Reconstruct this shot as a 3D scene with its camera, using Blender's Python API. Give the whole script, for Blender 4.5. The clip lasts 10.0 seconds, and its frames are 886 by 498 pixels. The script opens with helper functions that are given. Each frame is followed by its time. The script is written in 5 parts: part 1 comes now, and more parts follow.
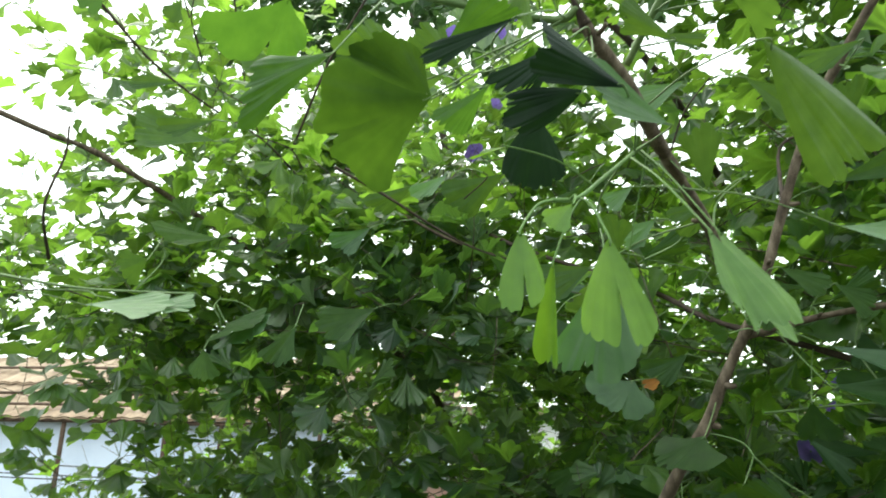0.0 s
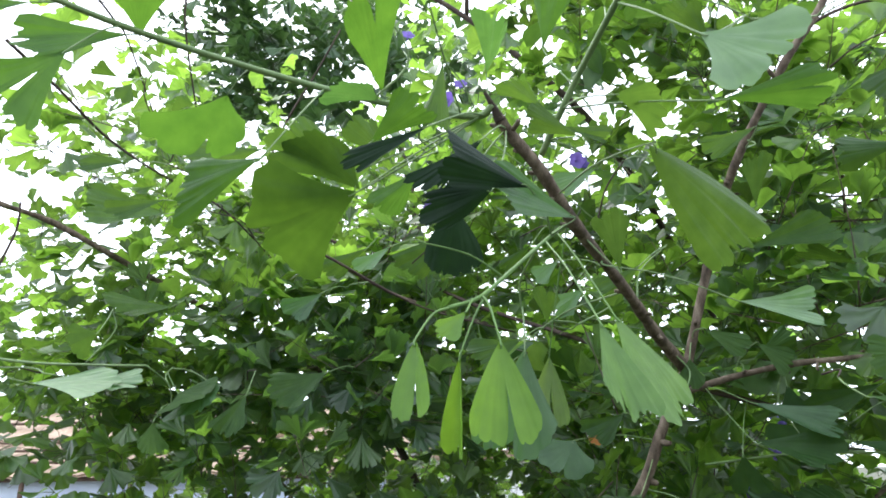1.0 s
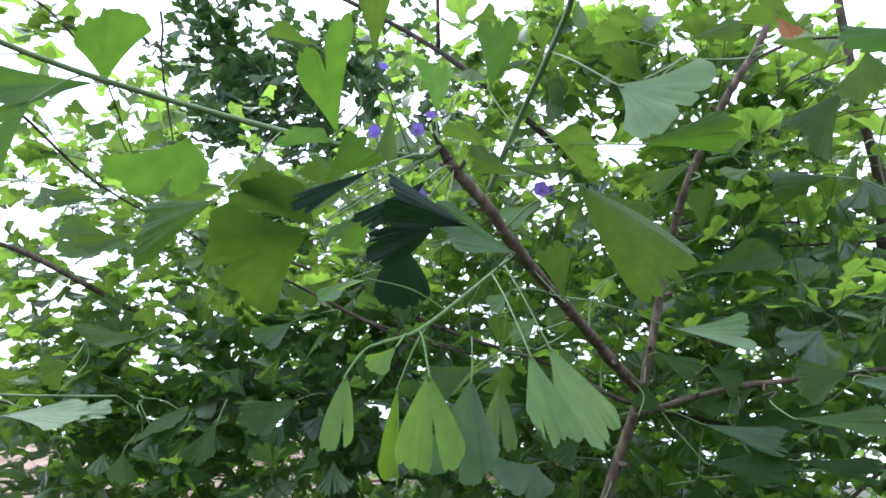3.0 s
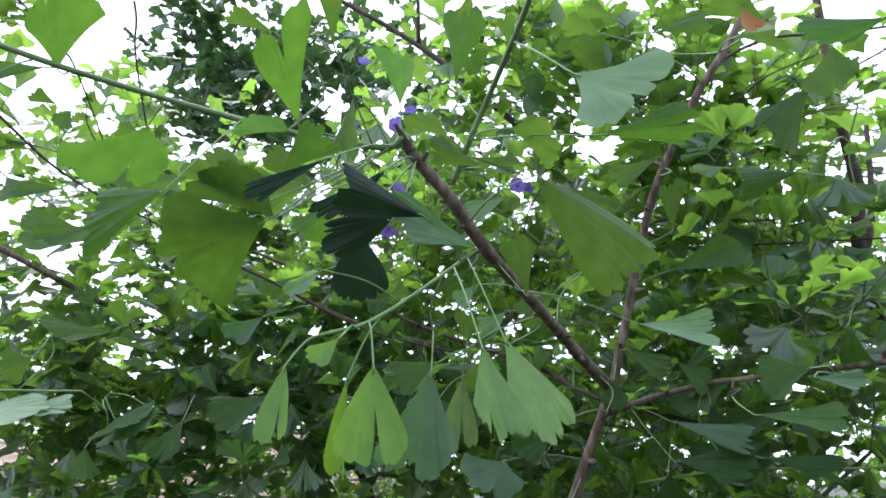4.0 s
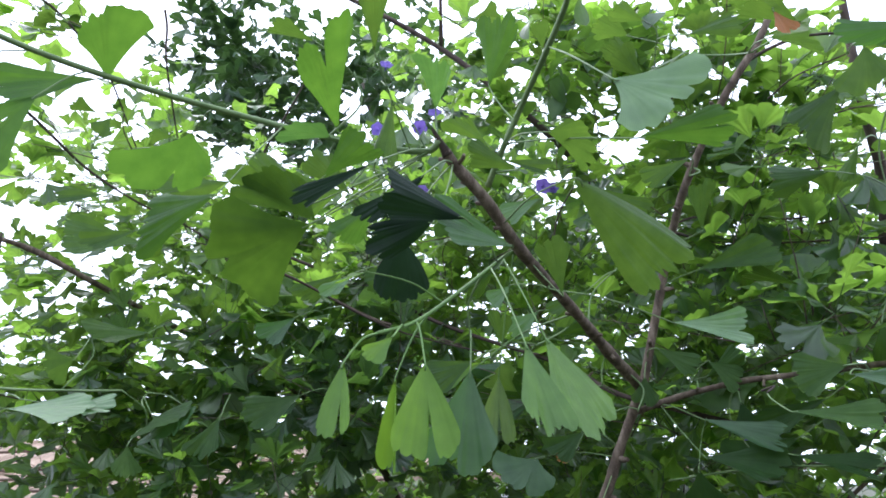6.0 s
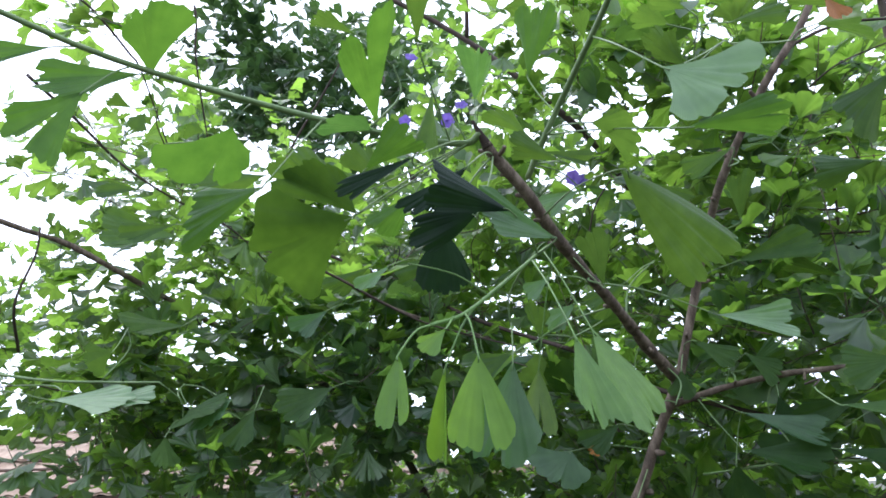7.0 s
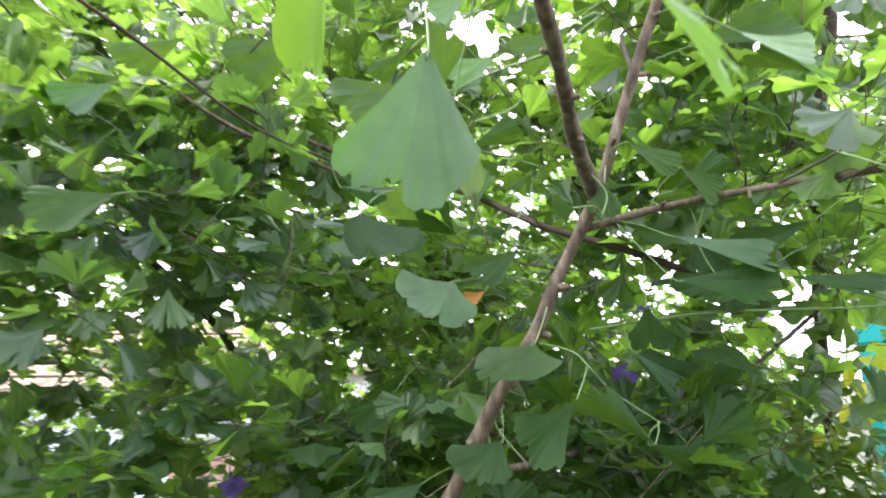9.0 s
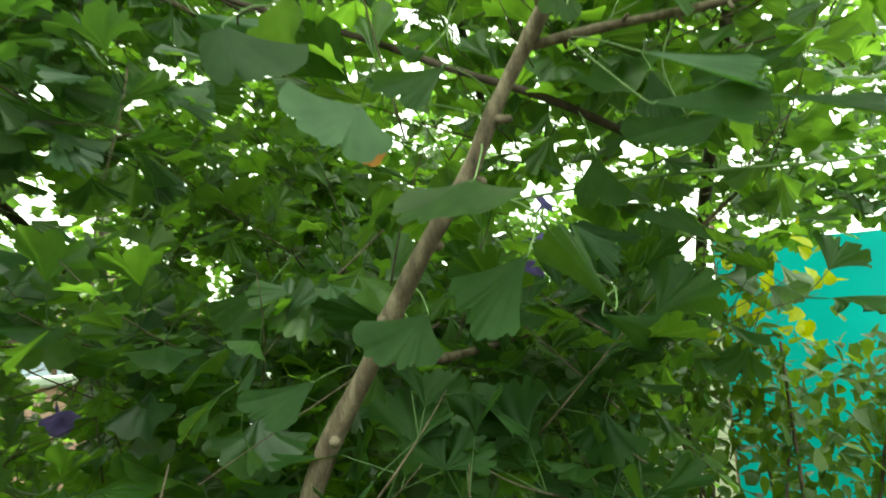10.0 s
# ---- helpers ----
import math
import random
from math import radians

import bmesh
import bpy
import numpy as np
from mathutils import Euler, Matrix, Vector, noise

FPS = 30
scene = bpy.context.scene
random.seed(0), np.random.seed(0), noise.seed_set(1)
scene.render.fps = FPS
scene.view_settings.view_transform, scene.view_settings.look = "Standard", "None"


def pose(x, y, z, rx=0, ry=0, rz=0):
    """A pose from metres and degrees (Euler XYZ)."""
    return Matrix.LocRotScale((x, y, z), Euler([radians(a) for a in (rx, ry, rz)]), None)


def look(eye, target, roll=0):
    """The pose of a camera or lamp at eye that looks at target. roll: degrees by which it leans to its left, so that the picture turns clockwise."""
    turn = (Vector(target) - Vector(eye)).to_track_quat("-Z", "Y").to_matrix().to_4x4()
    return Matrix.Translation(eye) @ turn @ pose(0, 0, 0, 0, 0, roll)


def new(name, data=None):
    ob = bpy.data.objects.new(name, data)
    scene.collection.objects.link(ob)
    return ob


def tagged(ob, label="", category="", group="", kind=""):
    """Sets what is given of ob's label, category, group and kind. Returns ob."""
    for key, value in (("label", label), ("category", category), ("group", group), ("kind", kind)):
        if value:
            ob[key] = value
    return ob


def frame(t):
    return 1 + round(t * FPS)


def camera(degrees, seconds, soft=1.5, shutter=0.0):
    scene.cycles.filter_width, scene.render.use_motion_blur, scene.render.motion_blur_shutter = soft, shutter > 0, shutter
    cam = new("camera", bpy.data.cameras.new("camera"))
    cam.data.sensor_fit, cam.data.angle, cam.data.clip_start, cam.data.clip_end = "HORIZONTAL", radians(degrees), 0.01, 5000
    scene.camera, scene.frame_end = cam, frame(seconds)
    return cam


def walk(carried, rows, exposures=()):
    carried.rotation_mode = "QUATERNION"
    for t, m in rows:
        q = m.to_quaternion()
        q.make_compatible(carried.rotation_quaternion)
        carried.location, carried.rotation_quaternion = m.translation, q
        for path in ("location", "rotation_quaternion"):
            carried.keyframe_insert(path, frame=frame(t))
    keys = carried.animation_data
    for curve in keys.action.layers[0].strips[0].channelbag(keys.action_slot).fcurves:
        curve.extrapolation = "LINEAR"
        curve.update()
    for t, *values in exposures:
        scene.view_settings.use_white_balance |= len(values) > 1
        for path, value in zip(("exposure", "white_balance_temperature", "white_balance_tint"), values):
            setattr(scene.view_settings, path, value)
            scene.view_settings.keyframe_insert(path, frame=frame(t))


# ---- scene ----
cam = camera(70.3, 10.0, soft=1.7, shutter=0.35)
PATH = [
    (0, look((0.094, 0.049, 1.584), (-0.042, 1.965, 2.139), 0.9)),
    (0.5, look((0.112, 0.025, 1.599), (0.061, 1.925, 2.22), -0.4)),
    (1, look((0.141, 0.003, 1.614), (0.091, 1.886, 2.287), -1.2)),
    (1.5, look((0.158, -0.025, 1.611), (0.069, 1.84, 2.329), -0.7)),
    (2, look((0.171, -0.029, 1.619), (0.094, 1.824, 2.368), -0.9)),
    (2.5, look((0.18, -0.033, 1.615), (0.111, 1.822, 2.359), -1.1)),
    (2.7, look((0.179, -0.035, 1.614), (0.146, 1.822, 2.357), -1.6)),
    (3.8, look((0.208, -0.016, 1.613), (0.205, 1.854, 2.322), -2.6)),
    (4, look((0.212, -0.019, 1.61), (0.23, 1.842, 2.341), -2.1)),
    (4.5, look((0.213, -0.02, 1.612), (0.229, 1.844, 2.34), -2.6)),
    (5, look((0.205, -0.032, 1.612), (0.206, 1.824, 2.358), -2.9)),
    (5.5, look((0.207, -0.028, 1.609), (0.22, 1.835, 2.337), -2.6)),
    (5.7, look((0.201, -0.031, 1.607), (0.198, 1.828, 2.344), -2.4)),
    (6.8, look((0.167, -0.037, 1.605), (0.09, 1.829, 2.323), -1.6)),
    (7, look((0.164, -0.034, 1.606), (0.077, 1.831, 2.322), -1.6)),
    (7.5, look((0.156, -0.004, 1.591), (0.057, 1.892, 2.219), -1.3)),
    (8, look((0.15, 0.05, 1.563), (0.019, 1.967, 2.119), -0.6)),
    (8.5, look((0.149, 0.165, 1.535), (0.299, 2.1, 2.02), -0.9)),
    (9, look((0.136, 0.288, 1.53), (0.563, 2.189, 1.982), -1.1)),
    (9.5, look((0.145, 0.399, 1.5), (0.791, 2.257, 1.86), -1.7)),
    (10, look((0.148, 0.495, 1.463), (0.979, 2.295, 1.726), -3.2)),
]
walk(cam, PATH, exposures=[(0.0, 0.2, 6800, -3), (0.5, 0.5, 6450, 8), (1.0, 0.38, 6150, 12), (2.0, 0.1, 5750, 18), (7.0, 0.05, 5750, 18), (7.5, 0.05, 6050, 13), (8.0, 0.28, 6400, 9), (8.5, 0.85, 6400, 13), (9.0, 1.27, 6450, 16), (9.5, 0.88, 7600, -18), (10.0, 0.78, 8200, -25)])

# ---- sky and sun: bright overcast ----
world = bpy.data.worlds.new("sky")
scene.world = world
world.use_nodes = True
wn, wl = world.node_tree.nodes, world.node_tree.links
wn.clear()
sky = wn.new("ShaderNodeTexSky")
sky.sky_type, sky.sun_disc = "NISHITA", False
sky.sun_elevation, sky.sun_rotation = radians(55), radians(-32)
sky.dust_density, sky.air_density = 4.0, 1.0
cloud = wn.new("ShaderNodeTexNoise")
cloud.inputs["Scale"].default_value = 1.6
cloud.inputs["Detail"].default_value = 4.0
veil = wn.new("ShaderNodeMixRGB")
veil.inputs["Color1"].default_value = (21.5, 22.8, 24.8, 1)
veil.inputs["Color2"].default_value = (25.0, 25.8, 27.2, 1)
wl.new(cloud.outputs["Fac"], veil.inputs["Fac"])
over = wn.new("ShaderNodeMixRGB")
over.inputs["Fac"].default_value = 0.85
wl.new(sky.outputs[0], over.inputs["Color1"])
wl.new(veil.outputs[0], over.inputs["Color2"])
bg = wn.new("ShaderNodeBackground")
bg.inputs["Strength"].default_value = 0.12
wl.new(over.outputs[0], bg.inputs["Color"])
wl.new(bg.outputs[0], wn.new("ShaderNodeOutputWorld").inputs["Surface"])

sun_data = bpy.data.lights.new("sun", "SUN")
sun_data.energy, sun_data.angle, sun_data.color = 3.0, radians(35), (1.0, 0.96, 0.88)
sun = new("sun", sun_data)
sun.matrix_world = look((0, 0, 0), (0.30, -0.48, -0.82))


# ---- materials ----
def nodes_of(name):
    m = bpy.data.materials.new(name)
    m.use_nodes = True
    n, l = m.node_tree.nodes, m.node_tree.links
    n.clear()
    return m, n, l


def ramp(n, l, source, stops):
    r = n.new("ShaderNodeValToRGB")
    el = r.color_ramp.elements
    el[0].position, el[0].color = stops[0][0], (*stops[0][1], 1)
    el[1].position, el[1].color = stops[-1][0], (*stops[-1][1], 1)
    for p, c in stops[1:-1]:
        e = el.new(p)
        e.color = (*c, 1)
    l.new(source, r.inputs["Fac"])
    return r


def math_node(n, l, op, a, b):
    m = n.new("ShaderNodeMath")
    m.operation = op
    for i, v in enumerate((a, b)):
        if isinstance(v, (int, float)):
            m.inputs[i].default_value = v
        else:
            l.new(v, m.inputs[i])
    return m.outputs[0]


def leaf_material(name, dark, mid, light, glow, through_share, rough=0.40, joined=False, ribs=520.0, spec=0.45, vary=0.0):
    """A thin leaf: gloss and colour above, light coming through, radial ribs, each leaf a little different."""
    m, n, l = nodes_of(name)
    if joined:
        pick = n.new("ShaderNodeNewGeometry").outputs["Random Per Island"]
    else:
        pick = n.new("ShaderNodeObjectInfo").outputs["Random"]
    tone = ramp(n, l, pick, [(0.0, dark), (0.55, mid), (1.0, light)])
    uv = n.new("ShaderNodeUVMap")
    uv.uv_map = "fan"
    sep = n.new("ShaderNodeSeparateXYZ")
    l.new(uv.outputs[0], sep.inputs[0])
    wave = math_node(n, l, "SINE", math_node(n, l, "MULTIPLY", sep.outputs[0], ribs), 0.0)
    tc = n.new("ShaderNodeTexCoord")
    spots = n.new("ShaderNodeTexNoise")
    spots.inputs["Scale"].default_value, spots.inputs["Detail"].default_value = 38.0, 5.0
    l.new(tc.outputs["Object"], spots.inputs["Vector"])
    mott = n.new("ShaderNodeMixRGB")
    mott.blend_type = "MULTIPLY"
    mott.inputs["Fac"].default_value = 1.0
    l.new(tone.outputs[0], mott.inputs["Color1"])
    shade = ramp(n, l, spots.outputs["Fac"], [(0.3, (0.72, 0.78, 0.74)), (0.7, (1.12, 1.10, 1.0))])
    l.new(shade.outputs[0], mott.inputs["Color2"])
    rib = n.new("ShaderNodeMixRGB")
    rib.blend_type = "MULTIPLY"
    rib.inputs["Color2"].default_value = (0.70, 0.80, 0.66, 1)
    l.new(math_node(n, l, "MULTIPLY_ADD", wave, 0.22), rib.inputs["Fac"])
    rib.inputs["Fac"].default_value = 0.2
    l.new(mott.outputs[0], rib.inputs["Color1"])
    bump = n.new("ShaderNodeBump")
    bump.inputs["Strength"].default_value, bump.inputs["Distance"].default_value = 0.16, 0.0004
    l.new(math_node(n, l, "ADD", wave, math_node(n, l, "MULTIPLY", spots.outputs["Fac"], 3.0)), bump.inputs["Height"])
    p = n.new("ShaderNodeBsdfPrincipled")
    p.inputs["Roughness"].default_value = rough
    p.inputs["Specular IOR Level"].default_value = spec
    l.new(rib.outputs[0], p.inputs["Base Color"])
    l.new(bump.outputs[0], p.inputs["Normal"])
    tr = n.new("ShaderNodeBsdfTranslucent")
    gl = n.new("ShaderNodeMixRGB")
    gl.blend_type = "MULTIPLY"
    gl.inputs["Fac"].default_value = 1.0
    gl.inputs["Color1"].default_value = (*glow, 1)
    l.new(shade.outputs[0], gl.inputs["Color2"])
    l.new(gl.outputs[0], tr.inputs["Color"])
    mix = n.new("ShaderNodeMixShader")
    mix.inputs["Fac"].default_value = through_share
    if vary:
        spin = math_node(n, l, "FRACT", math_node(n, l, "MULTIPLY", pick, 7.31), 0.0)
        l.new(math_node(n, l, "ADD", math_node(n, l, "MULTIPLY", spin, vary), through_share - vary / 2), mix.inputs["Fac"])
    l.new(p.outputs[0], mix.inputs[1])
    l.new(tr.outputs[0], mix.inputs[2])
    l.new(mix.outputs[0], n.new("ShaderNodeOutputMaterial").inputs["Surface"])
    return m


def rough_material(name, stops, scale=12.0, rough=0.8, bump=0.3, dist=0.004, stretch=(1, 1, 1), detail=6.0, spec=0.3, shift=0.0):
    """A matt surface with stains at a large and grain at a small scale."""
    m, n, l = nodes_of(name)
    tc = n.new("ShaderNodeTexCoord")
    mp = n.new("ShaderNodeMapping")
    mp.inputs["Scale"].default_value = stretch
    l.new(tc.outputs["Object"], mp.inputs["Vector"])
    big = n.new("ShaderNodeTexNoise")
    big.inputs["Scale"].default_value, big.inputs["Detail"].default_value = scale, detail
    l.new(mp.outputs[0], big.inputs["Vector"])
    fine = n.new("ShaderNodeTexNoise")
    fine.inputs["Scale"].default_value, fine.inputs["Detail"].default_value = scale * 9, 3.0
    l.new(mp.outputs[0], fine.inputs["Vector"])
    both = math_node(n, l, "ADD", math_node(n, l, "MULTIPLY", big.outputs["Fac"], 0.7), math_node(n, l, "MULTIPLY", fine.outputs["Fac"], 0.3))
    src = both
    if shift:
        src = math_node(n, l, "ADD", both, math_node(n, l, "MULTIPLY", n.new("ShaderNodeObjectInfo").outputs["Random"], shift))
    col = ramp(n, l, src, stops)
    b = n.new("ShaderNodeBump")
    b.inputs["Strength"].default_value, b.inputs["Distance"].default_value = bump, dist
    l.new(both, b.inputs["Height"])
    p = n.new("ShaderNodeBsdfPrincipled")
    p.inputs["Roughness"].default_value = rough
    p.inputs["Specular IOR Level"].default_value = spec
    l.new(col.outputs[0], p.inputs["Base Color"])
    l.new(b.outputs[0], p.inputs["Normal"])
    l.new(p.outputs[0], n.new("ShaderNodeOutputMaterial").inputs["Surface"])
    return m


GREEN = leaf_material("ginkgo_leaf", (0.036, 0.080, 0.026), (0.048, 0.102, 0.030), (0.064, 0.128, 0.034), (0.165, 0.295, 0.036), 0.38, vary=0.2, spec=0.15)
GREEN_MASS = leaf_material("ginkgo_foliage", (0.018, 0.045, 0.026), (0.044, 0.094, 0.044), (0.115, 0.190, 0.065), (0.315, 0.54, 0.065), 0.48, joined=True, ribs=200.0, vary=0.6, spec=0.65, rough=0.37)
# Brighter copy of the leaf green: light from behind is put into the colour.
BACKLIT = leaf_material("backlit_ginkgo_leaf", (0.050, 0.120, 0.030), (0.060, 0.140, 0.033), (0.072, 0.160, 0.038), (0.135, 0.285, 0.028), 0.42, vary=0.12, spec=0.15)
MID_LEAF = leaf_material("middle_ginkgo_leaf", (0.040, 0.077, 0.055), (0.072, 0.120, 0.082), (0.125, 0.190, 0.095), (0.25, 0.47, 0.07), 0.42, vary=0.45, spec=0.6, rough=0.38)
# Yellower, lighter foliage copy, tinted to look sunlit where the crown stays dim.
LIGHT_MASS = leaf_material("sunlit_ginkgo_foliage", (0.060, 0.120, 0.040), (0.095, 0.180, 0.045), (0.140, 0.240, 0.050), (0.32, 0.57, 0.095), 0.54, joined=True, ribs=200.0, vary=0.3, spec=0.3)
REAR_LEAF = leaf_material("dark_tree_foliage", (0.030, 0.070, 0.038), (0.042, 0.092, 0.046), (0.065, 0.125, 0.052), (0.12, 0.24, 0.05), 0.26, joined=True, ribs=100.0)
# Darker leaf green whose colour carries the shade of leaves not lit from behind.
DEEP = leaf_material("shade_green_ginkgo_leaf", (0.020, 0.051, 0.016), (0.027, 0.066, 0.020), (0.037, 0.084, 0.026), (0.13, 0.25, 0.022), 0.31, vary=0.2, spec=0.16, rough=0.45)
DUSK = leaf_material("grey_green_ginkgo_leaf", (0.046, 0.104, 0.048), (0.052, 0.114, 0.053), (0.060, 0.125, 0.058), (0.12, 0.29, 0.04), 0.32, rough=0.45)
PALE = leaf_material("pale_ginkgo_leaf", (0.125, 0.225, 0.108), (0.140, 0.245, 0.120), (0.155, 0.265, 0.132), (0.16, 0.34, 0.06), 0.32, rough=0.45, spec=0.5)
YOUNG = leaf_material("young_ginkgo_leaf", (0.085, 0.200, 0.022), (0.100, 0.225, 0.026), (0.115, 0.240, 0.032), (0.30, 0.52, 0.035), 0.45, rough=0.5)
FRINGED = leaf_material("pale_young_leaf", (0.115, 0.225, 0.060), (0.130, 0.245, 0.068), (0.145, 0.260, 0.076), (0.23, 0.42, 0.07), 0.42, rough=0.5)
OLIVE = leaf_material("olive_young_leaf", (0.085, 0.155, 0.028), (0.095, 0.170, 0.032), (0.105, 0.180, 0.036), (0.20, 0.32, 0.035), 0.35, rough=0.5)
# Near-black leaf: the shadow it hangs in is painted into the base colour.
DARK = leaf_material("shaded_ginkgo_leaf", (0.008, 0.021, 0.016), (0.011, 0.028, 0.020), (0.016, 0.040, 0.027), (0.04, 0.11, 0.022), 0.14, rough=0.6, spec=0.2)
OVAL = leaf_material("vine_leaf", (0.026, 0.070, 0.024), (0.042, 0.105, 0.030), (0.070, 0.150, 0.036), (0.16, 0.31, 0.04), 0.38, joined=True, ribs=24.0)
SHRUB_LEAF = leaf_material("shrub_leaf", (0.022, 0.060, 0.018), (0.045, 0.105, 0.022), (0.120, 0.185, 0.028), (0.26, 0.38, 0.03), 0.42, joined=True, ribs=24.0, vary=0.3)
YELLOW = leaf_material("yellow_shrub_leaf", (0.52, 0.52, 0.02), (0.62, 0.60, 0.025), (0.46, 0.52, 0.03), (0.80, 0.76, 0.02), 0.40, ribs=20.0)
ORANGE = leaf_material("withered_leaf", (0.42, 0.16, 0.03), (0.45, 0.18, 0.04), (0.40, 0.14, 0.04), (0.50, 0.20, 0.04), 0.35, rough=0.6)
PETAL = leaf_material("violet_petal", (0.12, 0.08, 0.50), (0.17, 0.11, 0.54), (0.24, 0.15, 0.56), (0.27, 0.17, 0.68), 0.40, rough=0.6, ribs=30.0)
BARK = rough_material("bark", [(0.30, (0.032, 0.025, 0.018)), (0.48, (0.105, 0.080, 0.058)), (0.70, (0.25, 0.205, 0.155))], scale=95.0, bump=0.9, dist=0.0022, stretch=(1, 1, 0.25), rough=0.85)
BARK_DARK = rough_material("dark_bark", [(0.30, (0.030, 0.022, 0.018)), (0.55, (0.070, 0.052, 0.042)), (0.75, (0.13, 0.10, 0.085))], scale=55.0, bump=0.7, dist=0.0016, stretch=(1, 1, 0.3), rough=0.88)
SHOOT = rough_material("green_shoot", [(0.30, (0.09, 0.16, 0.055)), (0.55, (0.15, 0.23, 0.09)), (0.75, (0.24, 0.31, 0.15))], scale=40.0, bump=0.2, dist=0.0006, rough=0.5)
LEAF_STALK = rough_material("leaf_stalk", [(0.30, (0.035, 0.075, 0.022)), (0.7, (0.075, 0.13, 0.04))], scale=40.0, bump=0.2, dist=0.0006, rough=0.55)
YOUNG_SHOOT = rough_material("young_shoot", [(0.30, (0.07, 0.15, 0.035)), (0.7, (0.13, 0.23, 0.06))], scale=40.0, bump=0.2, dist=0.0006, rough=0.5)
SOIL = rough_material("soil", [(0.3, (0.030, 0.042, 0.016)), (0.55, (0.058, 0.064, 0.032)), (0.8, (0.12, 0.10, 0.070))], scale=1.2, bump=0.8, dist=0.03)
BLUE_WALL = rough_material("pale_blue_limewash", [(0.3, (0.56, 0.65, 0.82)), (0.55, (0.66, 0.74, 0.90)), (0.8, (0.70, 0.78, 0.92))], scale=1.1, bump=0.3, dist=0.004, rough=0.9)
ROOF = rough_material("weathered_roof_sheet", [(0.25, (0.07, 0.045, 0.03)), (0.5, (0.22, 0.155, 0.105)), (0.75, (0.38, 0.30, 0.22))], scale=1.6, bump=0.5, dist=0.01, stretch=(3, 1, 1), shift=0.06)
POLE = rough_material("dark_wood_pole", [(0.3, (0.05, 0.033, 0.025)), (0.7, (0.13, 0.085, 0.06))], scale=14.0, bump=0.5, dist=0.003)
PINK = rough_material("pink_limewash", [(0.3, (0.72, 0.40, 0.40)), (0.6, (0.82, 0.48, 0.48)), (0.8, (0.84, 0.56, 0.55))], scale=2.0, bump=0.3, dist=0.004, rough=0.9)
WHITE = rough_material("white_limewash", [(0.3, (0.62, 0.64, 0.67)), (0.6, (0.78, 0.79, 0.80)), (0.8, (0.83, 0.83, 0.82))], scale=1.4, bump=0.3, dist=0.004, rough=0.9)
# for the unseen walls that only hold back low skylight
GREY_BLOCKER = rough_material("grey_blocker", [(0.3, (0.13, 0.13, 0.12)), (0.6, (0.20, 0.20, 0.18)), (0.8, (0.25, 0.24, 0.22))], scale=1.4, bump=0.4, dist=0.005, rough=0.9)
TEAL = rough_material("turquoise_sheet", [(0.3, (0.008, 0.32, 0.34)), (0.6, (0.011, 0.39, 0.41)), (0.8, (0.02, 0.44, 0.46))], scale=2.2, bump=0.25, dist=0.004, rough=0.6)
WIRE = rough_material("black_cable", [(0.3, (0.02, 0.02, 0.022)), (0.7, (0.035, 0.035, 0.04))], scale=30.0, bump=0.1, rough=0.5)


# ---- mesh helpers ----
def mesh_object(name, verts, faces, mat, parent=None, uvs=None, smooth=True, label="", kind=""):
    me = bpy.data.meshes.new(name)
    me.from_pydata([tuple(v) for v in verts], [], [tuple(f) for f in faces])
    if smooth:
        me.polygons.foreach_set("use_smooth", [True] * len(me.polygons))
    if uvs is not None:
        layer = me.uv_layers.new(name="fan")
        loops = np.empty(len(me.loops), dtype=np.int32)
        me.loops.foreach_get("vertex_index", loops)
        layer.data.foreach_set("uv", np.asarray(uvs, dtype=np.float32)[loops].ravel())
    me.materials.append(mat)
    ob = new(name, me)
    ob.parent = parent
    return tagged(ob, label=label, kind=kind)


def empty(name, at=(0, 0, 0), **tags):
    ob = new(name)
    ob.location = at
    bpy.context.view_layer.update()
    return tagged(ob, **tags)


def part(name, bm, mat, parent, label=""):
    me = bpy.data.meshes.new(name)
    bm.to_mesh(me)
    bm.free()
    me.materials.append(mat)
    ob = new(name, me)
    ob.parent = parent
    return tagged(ob, label=label)


def smooth_line(points, steps=6):
    """A rounded line through the points."""
    p = [Vector(q) for q in points]
    p = [p[0] * 2 - p[1]] + p + [p[-1] * 2 - p[-2]]
    out = []
    for i in range(1, len(p) - 2):
        a, b, c, d = p[i - 1:i + 3]
        for s in range(steps):
            t = s / steps
            out.append(0.5 * (2 * b + (c - a) * t + (2 * a - 5 * b + 4 * c - d) * t * t + (3 * b - a - 3 * c + d) * t ** 3))
    return out + [p[-2]]


def tube_data(line, r0, r1, sides=8, knots=0.0):
    verts, faces = [], []
    side = Vector((0.3, 0.9, 0.2))
    n = len(line)
    for i, q in enumerate(line):
        d = (line[min(i + 1, n - 1)] - line[max(i - 1, 0)]).normalized()
        side = (side - d * side.dot(d)).normalized()
        up = d.cross(side)
        r = r0 + (r1 - r0) * i / (n - 1)
        r *= 1 + knots * noise.noise(Vector((q.x * 40, q.y * 40, q.z * 40)))
        for k in range(sides):
            a = 2 * math.pi * k / sides
            verts.append(q + (side * math.cos(a) + up * math.sin(a)) * r)
    for i in range(n - 1):
        for k in range(sides):
            faces.append((i * sides + k, i * sides + (k + 1) % sides, (i + 1) * sides + (k + 1) % sides, (i + 1) * sides + k))
    faces.append(tuple(range(sides))[::-1])
    faces.append(tuple((n - 1) * sides + k for k in range(sides)))
    return verts, faces


wood = []


